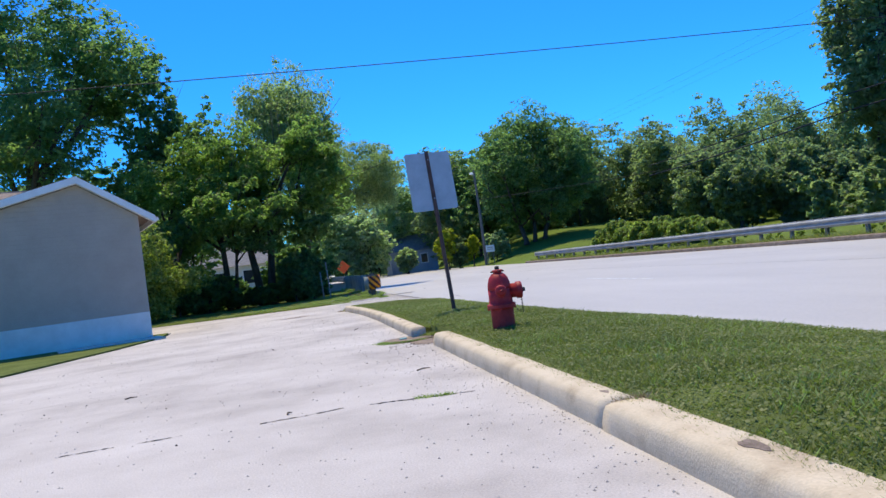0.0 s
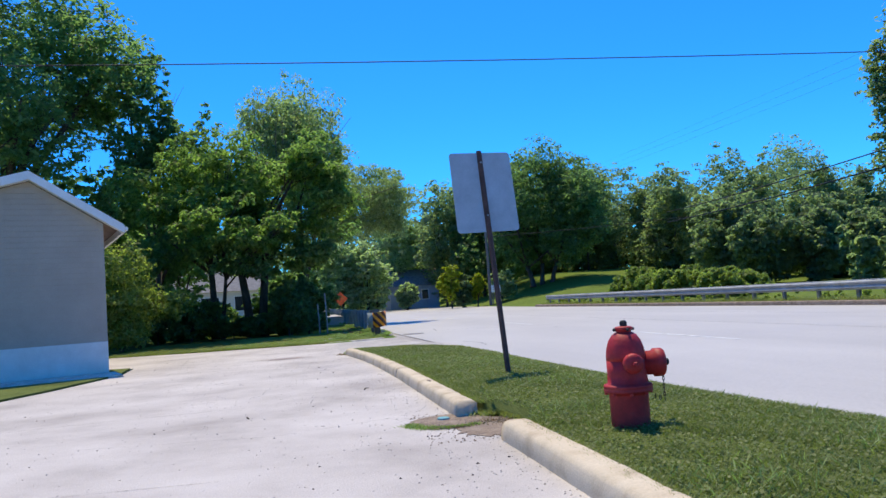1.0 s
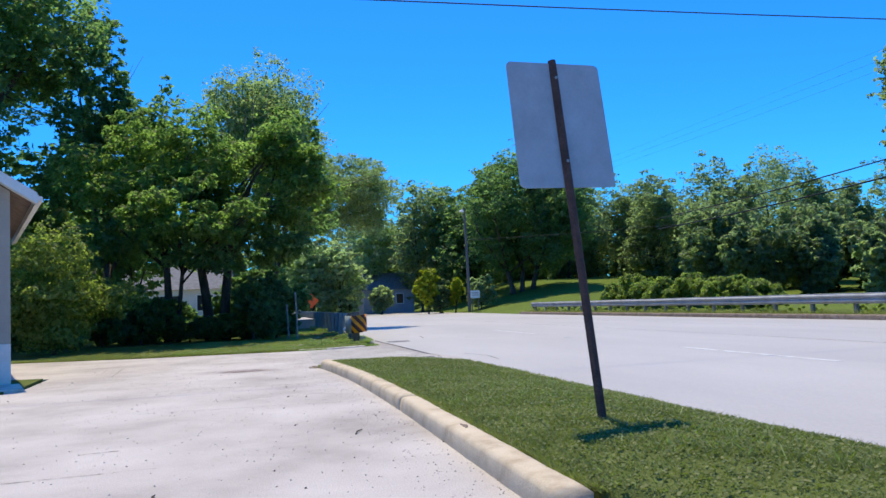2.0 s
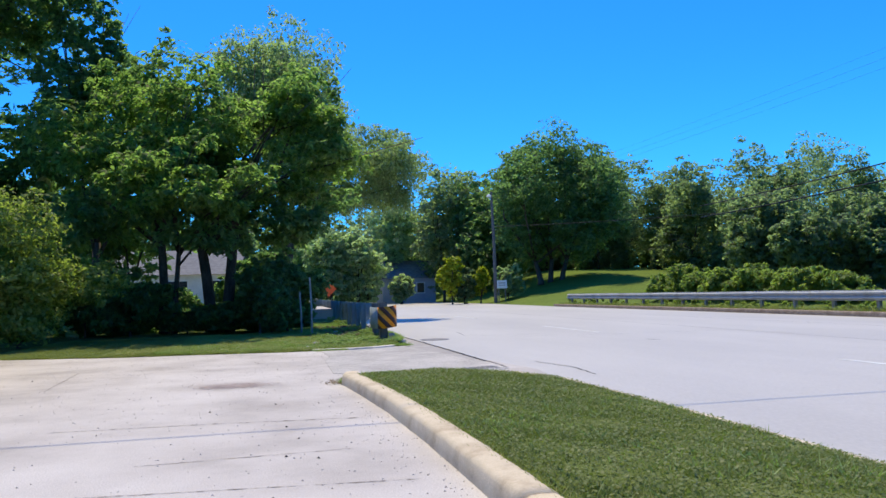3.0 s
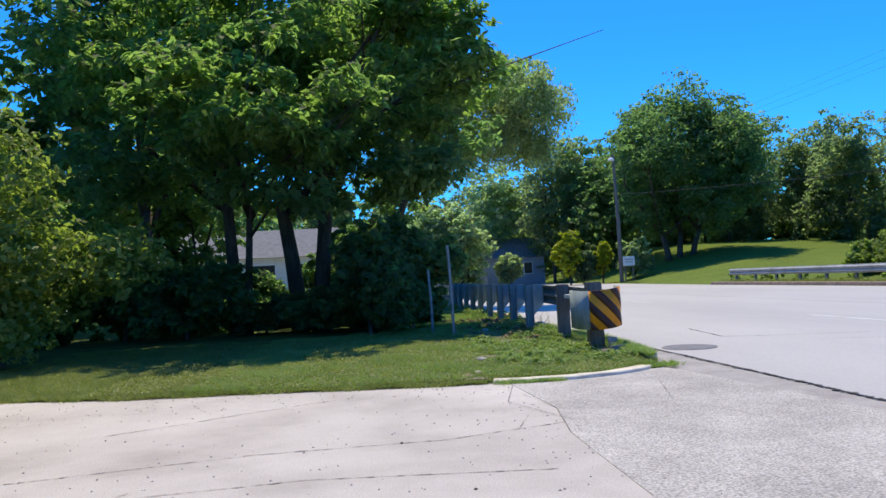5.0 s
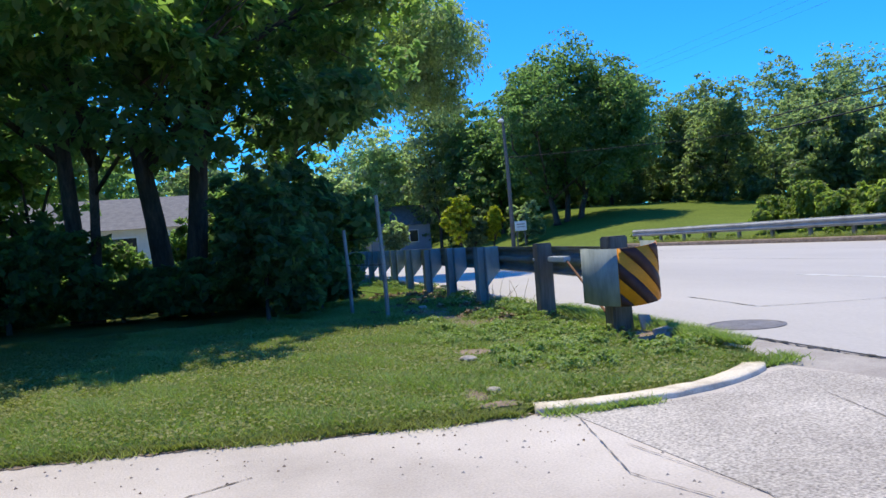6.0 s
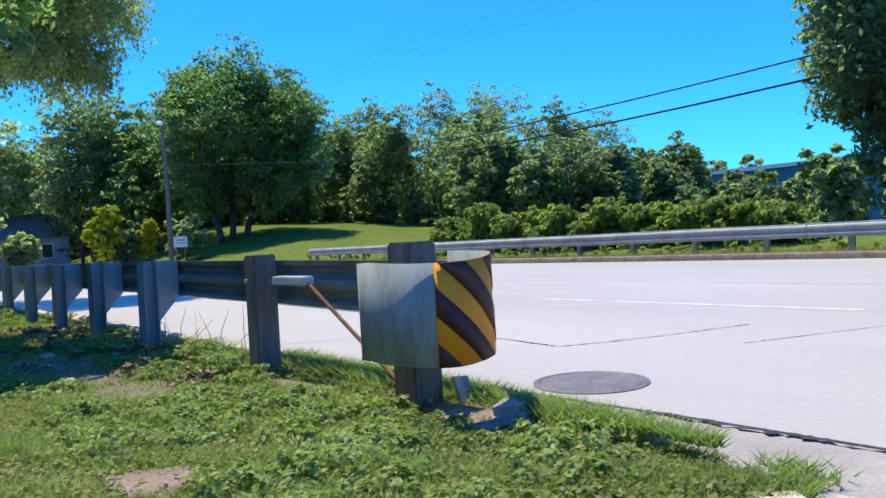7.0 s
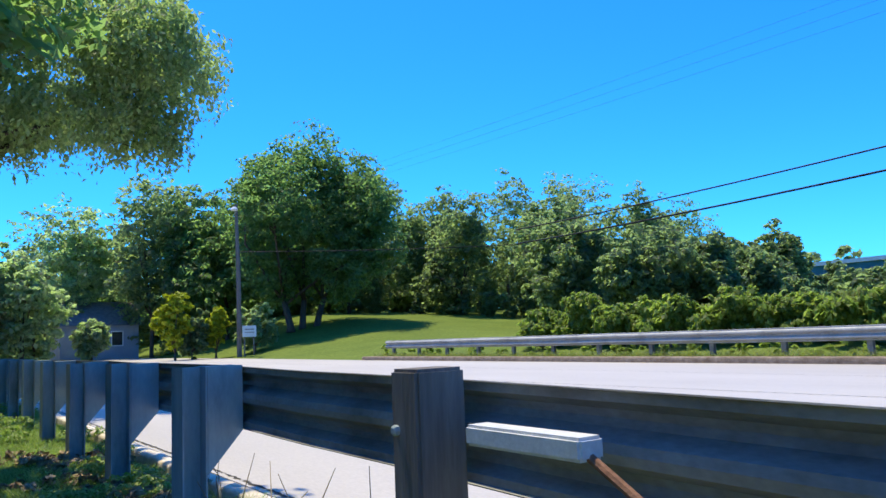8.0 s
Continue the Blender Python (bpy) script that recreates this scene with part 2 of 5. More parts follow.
WIRE = mat("cable_black", [(0.3, (0.015, 0.015, 0.018)), (0.7, (0.03, 0.03, 0.035))], 2, 2, 0.7, 0.0)
STONE = mat("chipped_stone", [(0.3, (0.3, 0.26, 0.22)), (0.7, (0.5, 0.46, 0.41))], 8, 7, 0.9, 0.5, 70)


# ---- mesh helpers ----
def mesh_obj(name, verts, faces, material, smooth=False):
    me = bpy.data.meshes.new(name)
    me.from_pydata([tuple(v) for v in verts], [], [tuple(f) for f in faces])
    me.materials.append(material)
    if smooth:
        for p in me.polygons:
            p.use_smooth = True
    me.update()
    return new(name, me)


def quads_obj(name, quad_verts, material):
    """One mesh of many loose quads, from an array (n, 4, 3)."""
    q = np.asarray(quad_verts, np.float32)
    n, k = q.shape[0], q.shape[1]
    me = bpy.data.meshes.new(name)
    me.vertices.add(n * k)
    me.vertices.foreach_set("co", q.reshape(-1))
    me.loops.add(n * k)
    me.loops.foreach_set("vertex_index", np.arange(n * k, dtype=np.int32))
    me.polygons.add(n)
    me.polygons.foreach_set("loop_start", np.arange(0, n * k, k, dtype=np.int32))
    me.polygons.foreach_set("loop_total", np.full(n, k, np.int32))
    me.materials.append(material)
    me.update(calc_edges=True)
    return new(name, me)


def under(ob, parent, label=""):
    ob.parent = parent
    if label:
        ob["label"] = label
    return ob


def part(name, bm, material, parent=None, label="", smooth=False):
    me = bpy.data.meshes.new(name)
    bm.to_mesh(me)
    bm.free()
    me.materials.append(material)
    if smooth:
        for p in me.polygons:
            p.use_smooth = True
    ob = new(name, me)
    if parent:
        under(ob, parent, label)
    elif label:
        ob["label"] = label
    return ob


def thing(name, at, label, category, group="", kind=""):
    ob = new(name)
    ob.matrix_basis = at if isinstance(at, Matrix) else pose(*at)
    return tagged(ob, label, category, group, kind)


def box(lo, hi, bevel=0.0, m=None):
    bm = bmesh.new()
    bmesh.ops.create_cube(bm, size=1)
    for v in bm.verts:
        v.co = Vector([lo[i] if v.co[i] < 0 else hi[i] for i in range(3)])
    if bevel:
        bmesh.ops.bevel(bm, geom=bm.edges[:], offset=bevel, segments=2, affect="EDGES")
    if m:
        bm.transform(m)
    return bm


def thicken(bm, thickness):
    """Gives a sheet its thickness."""
    bm.normal_update()
    bmesh.ops.solidify(bm, geom=bm.faces[:], thickness=thickness)
    bmesh.ops.recalc_face_normals(bm, faces=bm.faces[:])


def lathe(profile, seg=28, m=None, bm=None):
    """A turned body from (radius, height) pairs about z."""
    bm = bm or bmesh.new()
    rings = []
    for r, z in profile:
        ring = [bm.verts.new((r * math.cos(2 * math.pi * i / seg), r * math.sin(2 * math.pi * i / seg), z)) for i in range(seg)]
        if m:
            for v in ring:
                v.co = m @ v.co
        rings.append(ring)
    for a, b in zip(rings, rings[1:]):
        for i in range(seg):
            j = (i + 1) % seg
            bm.faces.new((a[i], a[j], b[j], b[i]))
    for ring, flip in ((rings[0], True), (rings[-1], False)):
        bm.faces.new(ring[::-1] if flip else ring)
    return bm


def tube(points, radii, seg=8, bm=None):
    """A round tapered tube through points."""
    bm = bm or bmesh.new()
    pts = [Vector(p) for p in points]
    rings = []
    for i, p in enumerate(pts):
        d = (pts[min(i + 1, len(pts) - 1)] - pts[max(i - 1, 0)]).normalized()
        side = d.cross(Vector((0.31, 0.95, 0.05))).normalized() if abs(d.y) < 0.95 else d.cross(Vector((1, 0, 0.1))).normalized()
        up = side.cross(d)
        r = radii[i] if hasattr(radii, "__len__") else radii
        rings.append([bm.verts.new(p + r * (side * math.cos(2 * math.pi * k / seg) + up * math.sin(2 * math.pi * k / seg))) for k in range(seg)])
    for a, b in zip(rings, rings[1:]):
        for k in range(seg):
            j = (k + 1) % seg
            bm.faces.new((a[k], b[k], b[j], a[j]))
    bm.faces.new(rings[0])
    bm.faces.new(rings[-1][::-1])
    return bm


def slab(name, outline, z0, z1, material):
    """A flat body over an outline in plan."""
    bm = bmesh.new()
    top = [bm.verts.new((x, y, z1)) for x, y in outline]
    face = bm.faces.new(top)
    if face.normal.z < 0 or sum((b[0] - a[0]) * (b[1] + a[1]) for a, b in zip(outline, outline[1:] + outline[:1])) > 0:
        face.normal_flip()
    ext = bmesh.ops.extrude_face_region(bm, geom=[face])
    for v in ext["geom"]:
        if isinstance(v, bmesh.types.BMVert):
            v.co.z = z1
    for v in top:
        v.co.z = z0
    bmesh.ops.recalc_face_normals(bm, faces=bm.faces[:])
    bmesh.ops.triangulate(bm, faces=[f for f in bm.faces if len(f.verts) > 4])
    return part(name, bm, material)


def inside(px, py, poly):
    """Which of the points lie inside the outline (numpy)."""
    res = np.zeros(px.shape, bool)
    for (x0, y0), (x1, y1) in zip(poly, poly[1:] + poly[:1]):
        cut = (y0 > py) != (y1 > py)
        res ^= cut & (px < (x1 - x0) * (py - y0) / ((y1 - y0) or 1e-9) + x0)
    return res


def smooth01(a, b, v):
    s = np.clip((v - a) / (b - a), 0, 1)
    return s * s * (3 - 2 * s)


# ---- ground ----
def ground_z(x, y):
    """Height of the land: flat about the road, a meadow rising behind the far guardrail."""
    x, y = np.asarray(x, float), np.asarray(y, float)
    far = 3.0 * smooth01(56, 100, y) * smooth01(16.5, 30, x) + 0.45 * smooth01(16.2, 20, x)
    return -0.08 + far + 0.5 * smooth01(0.3, 8, y - 36) * smooth01(0.5, 4, -x) * (1 - smooth01(60, 80, y))


def axis_steps(lo, hi, near_lo, near_hi, fine, coarse):
    return np.array([*np.arange(lo, near_lo, coarse), *np.arange(near_lo, near_hi, fine), *np.arange(near_hi, hi + 1, coarse)])


gx, gy = axis_steps(-400, 420, -20, 60, 2.0, 40.0), axis_steps(-120, 900, -20, 130, 2.0, 40.0)
GX, GY = np.meshgrid(gx, gy, indexing="ij")
GZ = ground_z(GX, GY)
nx, ny = GX.shape
gv = np.stack([GX, GY, GZ], -1).reshape(-1, 3)
gf = [(i * ny + j, (i + 1) * ny + j, (i + 1) * ny + j + 1, i * ny + j + 1) for i in range(nx - 1) for j in range(ny - 1)]
ground = mesh_obj("ground", gv, gf, FIELD, True)
tagged(ground, "sunlit green meadow land rising gently beyond the road", "ground", kind="structure")

LOT_EDGE = [(0.14, -16), (0.14, 11), (0.06, 15), (-0.12, 18), (-0.34, 20.9), (-0.1, 21.3), (0.25, 21.55), (0.9, 21.6), (1.55, 21.5), (1.95, 21.8), (1.85, 23), (1.55, 25.2), (1.36, 26.6), (1.26, 27.1),
            (0.97, 27.0), (0.5, 26.72), (0.03, 26.66), (-0.45, 26.7), (-0.95, 26.73), (-1.6, 26.83), (-2.7, 27.05), (-4.0, 27.2), (-6.3, 27.9), (-13, 30.5),
            (-13, 24), (-5.0, 22.2), (-4.85, 20.2), (-5.4, 17.8), (-6.4, 14.6), (-8, 10), (-10, 2), (-12, -16)]
lot = tagged(slab("pavement", LOT_EDGE, -0.1, 0.0, LOT), "pale weathered concrete parking lot with cracks and grit", "pavement", kind="structure")
apron = tagged(slab("driveway_apron", [(-0.42, 22.2), (0.25, 21.75), (0.9, 21.75), (1.5, 21.65), (1.93, 21.85), (1.83, 23), (1.53, 25.2), (1.34, 26.6), (1.2, 26.98), (0.97, 26.9), (0.5, 26.62), (0.03, 26.56), (-0.4, 26.6), (-0.3, 25.2), (-0.42, 24.3)], -0.05, 0.004, mat("grey_asphalt", [(0.3, (0.32, 0.295, 0.275)), (0.5, (0.42, 0.39, 0.365)), (0.72, (0.52, 0.485, 0.455))], 1.2, 9, 0.92, 0.8, 75, fine=0.6)), "greyer coarse asphalt driveway apron joining the road", "pavement", kind="structure")
ROAD_EDGE = [(3.1, -60), (3.0, 2), (2.98, 6.5), (2.85, 8.5), (2.5, 10.6), (2.32, 13), (2.3, 18), (2.2, 20.5), (1.95, 21.9), (1.95, 24), (1.9, 28), (1.75, 31), (1.75, 100), (-2, 130), (-25, 165), (-16, 176), (6, 140), (15.4, 104), (16.2, 76), (15.5, 58), (15.4, -60)]
road = tagged(slab("road", ROAD_EDGE, -0.1, -0.01, ROAD), "broad sun-bleached concrete road, pale and worn", "road", kind="structure")
tagged(slab("gutter_pan", [(1.2, 21.3), (2.15, 20.7), (2.25, 21.5), (2.05, 23.0), (1.9, 23.0), (1.5, 21.7)], -0.1, -0.0065, LOT), "pale concrete gutter pan at the driveway mouth", "gutter", kind="structure")
tagged(slab("gutter", [(1.97, 21.9), (1.36, 26.62), (1.27, 27.1), (1.42, 28.0), (1.5, 31), (1.5, 90), (1.74, 90), (1.74, 31), (1.89, 28), (1.94, 24)], -0.1, -0.018, GUTTER), "stained brownish concrete gutter strip along the road", "gutter", kind="structure")

VERGE = [(0.3, -16), (0.3, 9.7), (0.42, 9.9), (0.5, 10.3), (0.42, 10.8), (0.3, 10.95), (0.22, 15), (0.05, 18), (-0.18, 20.85), (-0.05, 21.15), (0.3, 21.4), (0.9, 21.47), (1.5, 21.3), (1.75, 21.1), (2.1, 20.2), (2.2, 18), (2.22, 13), (2.4, 10.6), (2.75, 8.5), (2.88, 6.5), (2.9, 2), (3.0, -16)]
CORNER = [(1.2, 27.15), (0.95, 27.12), (0.5, 26.86), (0.03, 26.79), (-0.45, 26.8), (-0.95, 26.76), (-1.6, 26.87), (-2.7, 27.1), (-4.0, 27.25), (-6.3, 27.95), (-13, 30.55), (-22, 33), (-22, 52), (1.4, 52), (1.4, 31), (1.32, 28)]
HOUSE_LAWN = [(-5.05, 22.0), (-4.9, 20.25), (-5.45, 17.8), (-6.45, 14.6), (-8.05, 10), (-10.05, 2), (-12.05, -16), (-40, -16), (-40, 24), (-13.1, 24)]


VL = ([-16, 9.7, 9.9, 10.3, 10.8, 10.95, 15, 18, 20.85, 21.15, 21.4, 21.46], [0.3, 0.3, 0.42, 0.5, 0.42, 0.3, 0.22, 0.05, -0.18, -0.05, 0.3, 0.8])
VR = ([-16, 2, 6.5, 8.5, 10.6, 13, 18, 20.2, 21.1, 21.3, 21.46], [3.0, 2.9, 2.88, 2.75, 2.4, 2.22, 2.2, 2.1, 1.75, 1.5, 1.0])


def verge_z(x, y):
    """The verge swells gently behind the kerb and falls to the road."""
    left, right = np.interp(y, *VL), np.interp(y, *VR)
    f = np.clip((x - left) / np.maximum(right - left, 0.05), 0, 1)
    swell = (0.08 + 0.05 * smooth01(9, 12, y)) * (1 - 0.85 * smooth01(13.5, 17, y))
    return 0.115 - 0.095 * f ** 1.3 + swell * 4 * f * (1 - f) - 0.07 * smooth01(20.6, 21.5, y) * (1 - f)


def verge_strip():
    ys = np.concatenate([np.arange(-16, 9.4, 0.6), np.arange(9.4, 11.2, 0.1), np.arange(11.2, 20.4, 0.4), np.arange(20.4, 21.47, 0.05)])
    cols = 9
    verts, faces = [], []
    for y in ys:
        a, b = float(np.interp(y, *VL)), float(np.interp(y, *VR))
        for k in range(cols):
            x = a + (b - a) * k / (cols - 1)
            verts.append((x, y, float(verge_z(x, y)) + 0.008 * noise.noise(Vector((x * 2, y * 2, 0)))))
        verts += [(a, y, -0.1), (b, y, -0.1)]
    w = cols + 2
    for i in range(len(ys) - 1):
        o, p = i * w, (i + 1) * w
        for k in range(cols - 1):
            faces.append((o + k, o + k + 1, p + k + 1, p + k))
        faces += [(o + cols, o, p, p + cols), (o + cols - 1, o + cols + 1, p + cols + 1, p + cols - 1)]
    o = (len(ys) - 1) * w
    faces.append(tuple(range(o, o + cols)) + (o + cols + 1, o + cols))
    return mesh_obj("grass_verge", verts, faces, TURF, True)


verge = tagged(verge_strip(), "mown green grass verge between kerb and road", "grass", kind="structure")
corner = tagged(slab("corner_lawn", CORNER, -0.1, 0.022, TURF), "weedy green grass patch at the driveway corner", "grass", kind="structure")
tagged(slab("house_lawn", HOUSE_LAWN, -0.1, 0.03, TURF), "grass strip beside the beige building", "grass", kind="structure")


# ---- kerbs ----
def kerb_piece(name, path, parent, width=0.2, height=0.135, material=KERB, seed=0, lean=0.03):
    """A rounded kerb stone swept along a plan path; the left edge follows the path."""
    prof = [(0, -0.1), (0.0, height * 0.3), (lean * 0.3, height * 0.72), (lean * 0.7, height * 0.9), (lean + 0.02, height * 0.98), (width * 0.5, height), (width - 0.03, height * 0.98), (width, height * 0.88), (width, -0.1)]
    bm = bmesh.new()
    rings = []
    fine = []
    for a, b in zip(path, path[1:]):
        n = max(1, int((Vector(b) - Vector(a)).length / 0.12))
        fine += [Vector(a).lerp(Vector(b), k / n) for k in range(n)]
    fine.append(Vector(path[-1]))
    for i, p in enumerate(fine):
        d = (fine[min(i + 1, len(fine) - 1)] - fine[max(i - 1, 0)]).normalized()
        side = Vector((d.y, -d.x))
        s = 1.0
        end = min(i, len(fine) - 1 - i) * 0.12
        if end < 0.1:
            s = 0.98 + 0.2 * end
        ring = []
        for u, z in prof:
            w = 0.006 * noise.noise(Vector((p.x * 5 + u * 20, p.y * 5, z * 20 + seed)))
            ring.append(bm.verts.new((p.x + side.x * (u + w), p.y + side.y * (u + w), z * s + w * 0.8)))
        rings.append(ring)
    for a, b in zip(rings, rings[1:]):
        for k in range(len(prof) - 1):
            bm.faces.new((a[k], b[k], b[k + 1], a[k + 1]))
    bm.faces.new(rings[0][::-1]), bm.faces.new(rings[-1])
    bmesh.ops.recalc_face_normals(bm, faces=bm.faces[:])
    return part(name, bm, material, parent, "", True)


kerb = thing("kerb", (0, 0, 0), "long rounded tan concrete kerb edging the parking lot", "kerb", kind="structure")
cuts = [-12.0, -6.4, -1.0, 4.36, 9.72]
for a, b in zip(cuts, cuts[1:]):
    kerb_piece("kerb_stone", [(0.12, a + 0.012), (0.11, b - 0.012)], kerb, 0.27 if a < 4 else 0.225, 0.145, seed=a, lean=0.045)
kerb_b = thing("kerb", (0, 0, 0), "rounded tan concrete kerb bending away at the driveway", "kerb", kind="structure")
bend = [(0.02, 10.95), (0.0, 13), (-0.02, 15), (-0.08, 17), (-0.16, 18.5), (-0.28, 19.8), (-0.4, 20.85), (-0.36, 21.1)]
kerb_piece("kerb_stone", bend[:3], kerb_b, seed=3)
kerb_piece("kerb_stone", [(-0.022, 15.03)] + bend[3:], kerb_b, seed=4)
kerb_c = thing("kerb", (0, 0, 0), "whitened curved concrete kerb round the grass corner", "kerb", kind="structure")
kerb_piece("kerb_stone", [(1.14, 27.1), (1.06, 27.0), (0.92, 26.9), (0.72, 26.79), (0.5, 26.7), (0.25, 26.65), (0.0, 26.63), (-0.2, 26.64), (-0.42, 26.67), (-0.55, 26.7)], kerb_c, 0.15, 0.034, PAINTED_KERB, 7, 0.012)
kerb_d = thing("kerb", (0, 0, 0), "pale concrete road kerb behind the guardrail", "kerb", kind="structure")
kerb_piece("kerb_stone", [(1.3, 27.75), (1.36, 28.4), (1.4, 30), (1.42, 34), (1.42, 60)], kerb_d, 0.13, 0.1, PAINTED_KERB, 8, 0.012)
kerb_e = thing("kerb", (0, 0, 0), "low tan kerb under the far guardrail", "kerb", kind="structure")
kerb_piece("kerb_stone", [(15.42, -20), (15.42, 57.5)], kerb_e, 0.3, 0.14, SILT, 9)
tagged(slab("gutter_edge", [(2.95, -16), (2.85, 6.5), (2.72, 8.5), (2.38, 10.6), (2.25, 13), (2.25, 18), (2.15, 20.4), (1.83, 21.35), (1.9, 21.45), (2.22, 20.45), (2.32, 18), (2.36, 13), (2.52, 10.6), (2.87, 8.5), (3.02, 6.5), (3.12, -16)], -0.1, -0.004, KERB), "narrow pale concrete strip at the grass edge", "kerb", kind="structure")


# ---- trees ----
def leaves_in(lobes, count, size, rng, up=0.5, droop=0.0, long=1.5, loose=1.0, stray=0.05):
    """Leaf quads scattered over lobes (cx, cy, cz, rx, ry, rz), thicker towards their shells."""
    lobes = np.array(lobes, float)
    weight = (lobes[:, 3] * lobes[:, 4] + lobes[:, 4] * lobes[:, 5] + lobes[:, 3] * lobes[:, 5])
    per = 16
    groups = max(1, count // per)
    own = rng.choice(len(lobes), groups, p=weight / weight.sum())
    gd = rng.normal(size=(groups, 3))
    gd /= np.linalg.norm(gd, axis=1, keepdims=True)
    gr = rng.uniform(0.35, 1.1, groups) ** 0.6
    gr[rng.random(groups) < stray] *= 1.22
    heart = lobes[own, :3] + gd * lobes[own, 3:] * gr[:, None]
    mean = lobes[own, 3:].mean(1) * rng.uniform(0.16, 0.34, groups) * loose
    which = rng.integers(0, groups, count)
    d = rng.normal(size=(count, 3))
    d /= np.linalg.norm(d, axis=1, keepdims=True)
    r = rng.uniform(0.1, 1.0, count) ** 0.5
    c = heart[which] + d * (r * mean[which])[:, None] * np.array([1.25, 1.25, 0.6])
    c[:, 2] -= 0.25 * mean[which] * r * r
    c[:, 2] -= droop * rng.random(groups)[which] ** 2 * rng.random(count)
    d = 0.5 * d + 0.5 * gd[which]
    n = d * 0.6 + rng.normal(size=(count, 3)) * 0.55 + np.array([0, 0, up])
    n /= np.linalg.norm(n, axis=1, keepdims=True)
    t = rng.normal(size=(count, 3))
    if droop:
        t[:, 2] -= 2.5
    t -= n * (t * n).sum(1, keepdims=True)
    t /= np.linalg.norm(t, axis=1, keepdims=True)
    b = np.cross(n, t)
    s = size * rng.uniform(0.6, 1.35, count)[:, None]
    tip, base = c + t * s * long * 0.5, c - t * s * long * 0.5
    return np.stack([base, c + b * s * 0.38 + n * s * 0.1, tip, c - b * s * 0.38 + n * s * 0.1], 1)


def lobes_of(center, radii, count, rng, share=(0.26, 0.42), low=-0.75, flat=1.0):
    """Lumps that make up a crown's uneven outline; flat below 1 gives level boughs, above 1 upright ones."""
    out = []
    center, radii = np.array(center, float), np.array(radii, float)
    for _ in range(count):
        while True:
            d = rng.normal(size=3)
            d /= np.linalg.norm(d)
            if d[2] > low:
                break
        s = rng.uniform(*share)
        c = center + d * radii * rng.uniform(0.4, 0.9)
        out.append((*c, *(radii * s * rng.uniform(0.8, 1.2, 3) * np.array([1, 1, flat]))))
    return out


def tree(at, trunk, crown, leaf, label, size=0.16, count=20000, lobes=34, name="tree", category="tree", group="", seed=1, droop=0.0, stems=None, trunk_r=0.2, low=-0.75, share=(0.26, 0.42), up=0.5, limbs=7, loose=1.0, flat=1.0, skirt=None, stray=0.05):
    """A tree or shrub at its foot. crown: (dx, dy, z, rx, ry, rz) from the foot; trunk: height at which the limbs fork.
    skirt: (leaf material, count, z, rz), boughs under the crown whose shade is put in by a darker leaf colour."""
    rng = np.random.default_rng(seed)
    t = thing(name, (at[0], at[1], at[2]), label, category, group)
    dx, dy, cz, rx, ry, rz = crown
    lob = lobes_of((dx, dy, cz), (rx, ry, rz), lobes, rng, share, low, flat)
    bm = bmesh.new()
    for sx, sy, lx, ly in stems or [(0, 0, dx * 0.4, dy * 0.4)]:
        fork = Vector((sx + lx, sy + ly, trunk))
        mid = Vector((sx + lx * 0.35 + 0.05 * trunk * rng.normal() * 0.3, sy + ly * 0.35, trunk * 0.5))
        tube([(sx, sy, -0.25), (sx, sy, 0.15), mid, fork], [trunk_r * 1.35, trunk_r, trunk_r * 0.85, trunk_r * 0.7], 10, bm)
        for k in range(limbs):
            end = Vector(lob[int(rng.integers(0, len(lob)))][:3])
            start = mid.lerp(fork, rng.uniform(0.5, 1.0))
            bend = start.lerp(end, 0.5) + Vector((rng.normal() * 0.1 * rx, rng.normal() * 0.1 * ry, 0.08 * rz))
            tube([start, bend, end], [trunk_r * 0.45, trunk_r * 0.28, trunk_r * 0.08], 6, bm)
            for _ in range(2):
                tip = end + Vector(rng.normal(size=3)) * 0.3 * min(rx, rz)
                tube([bend.lerp(end, 0.4), tip], [trunk_r * 0.12, trunk_r * 0.03], 4, bm)
    part("trunk", bm, BARK, t, "", True)
    q = leaves_in(lob, count, size, rng, up, droop, 1.5, loose, stray)
    q[..., 2] = np.maximum(q[..., 2], 0.05)
    under(quads_obj("crown", q, leaf), t)
    # Darker leaf material paints the shade on the crown's underside.
    if skirt:
        leaf2, n2, z2, rz2 = skirt
        lob2 = [(dx + rx * 0.85 * r * math.cos(a), dy + ry * 0.85 * r * math.sin(a), z2 + rz2 * rng.uniform(-0.6, 0.6), rx * 0.26, ry * 0.26, rz2 * 0.35) for r, a in zip(rng.random(26) ** 0.5, rng.uniform(0, 6.28, 26))]
        under(quads_obj("lower_crown", leaves_in(lob2, n2, size * 1.1, rng, up, droop, 1.5, loose, stray), leaf2), t, "lower foliage with under-crown shade painted as darker leaves")
    return t


# the two-stemmed shade trees behind the grass corner
tree((-2.9, 37.0, 0.1), 3.2, (1.55, -0.7, 5.8, 2.7, 2.7, 3.0), LEAF_MID, "broad green deciduous tree with leaning twin stems", 0.125, 20000, 30, seed=11, stems=[(0, 0, 0.3, -0.3), (-0.45, 0.3, -0.35, -0.4)], trunk_r=0.2, low=-0.7, limbs=5, droop=0.35, up=1.1, loose=0.95, share=(0.22, 0.4), flat=0.62, skirt=(LEAF_DARK, 6000, 3.6, 1.2))
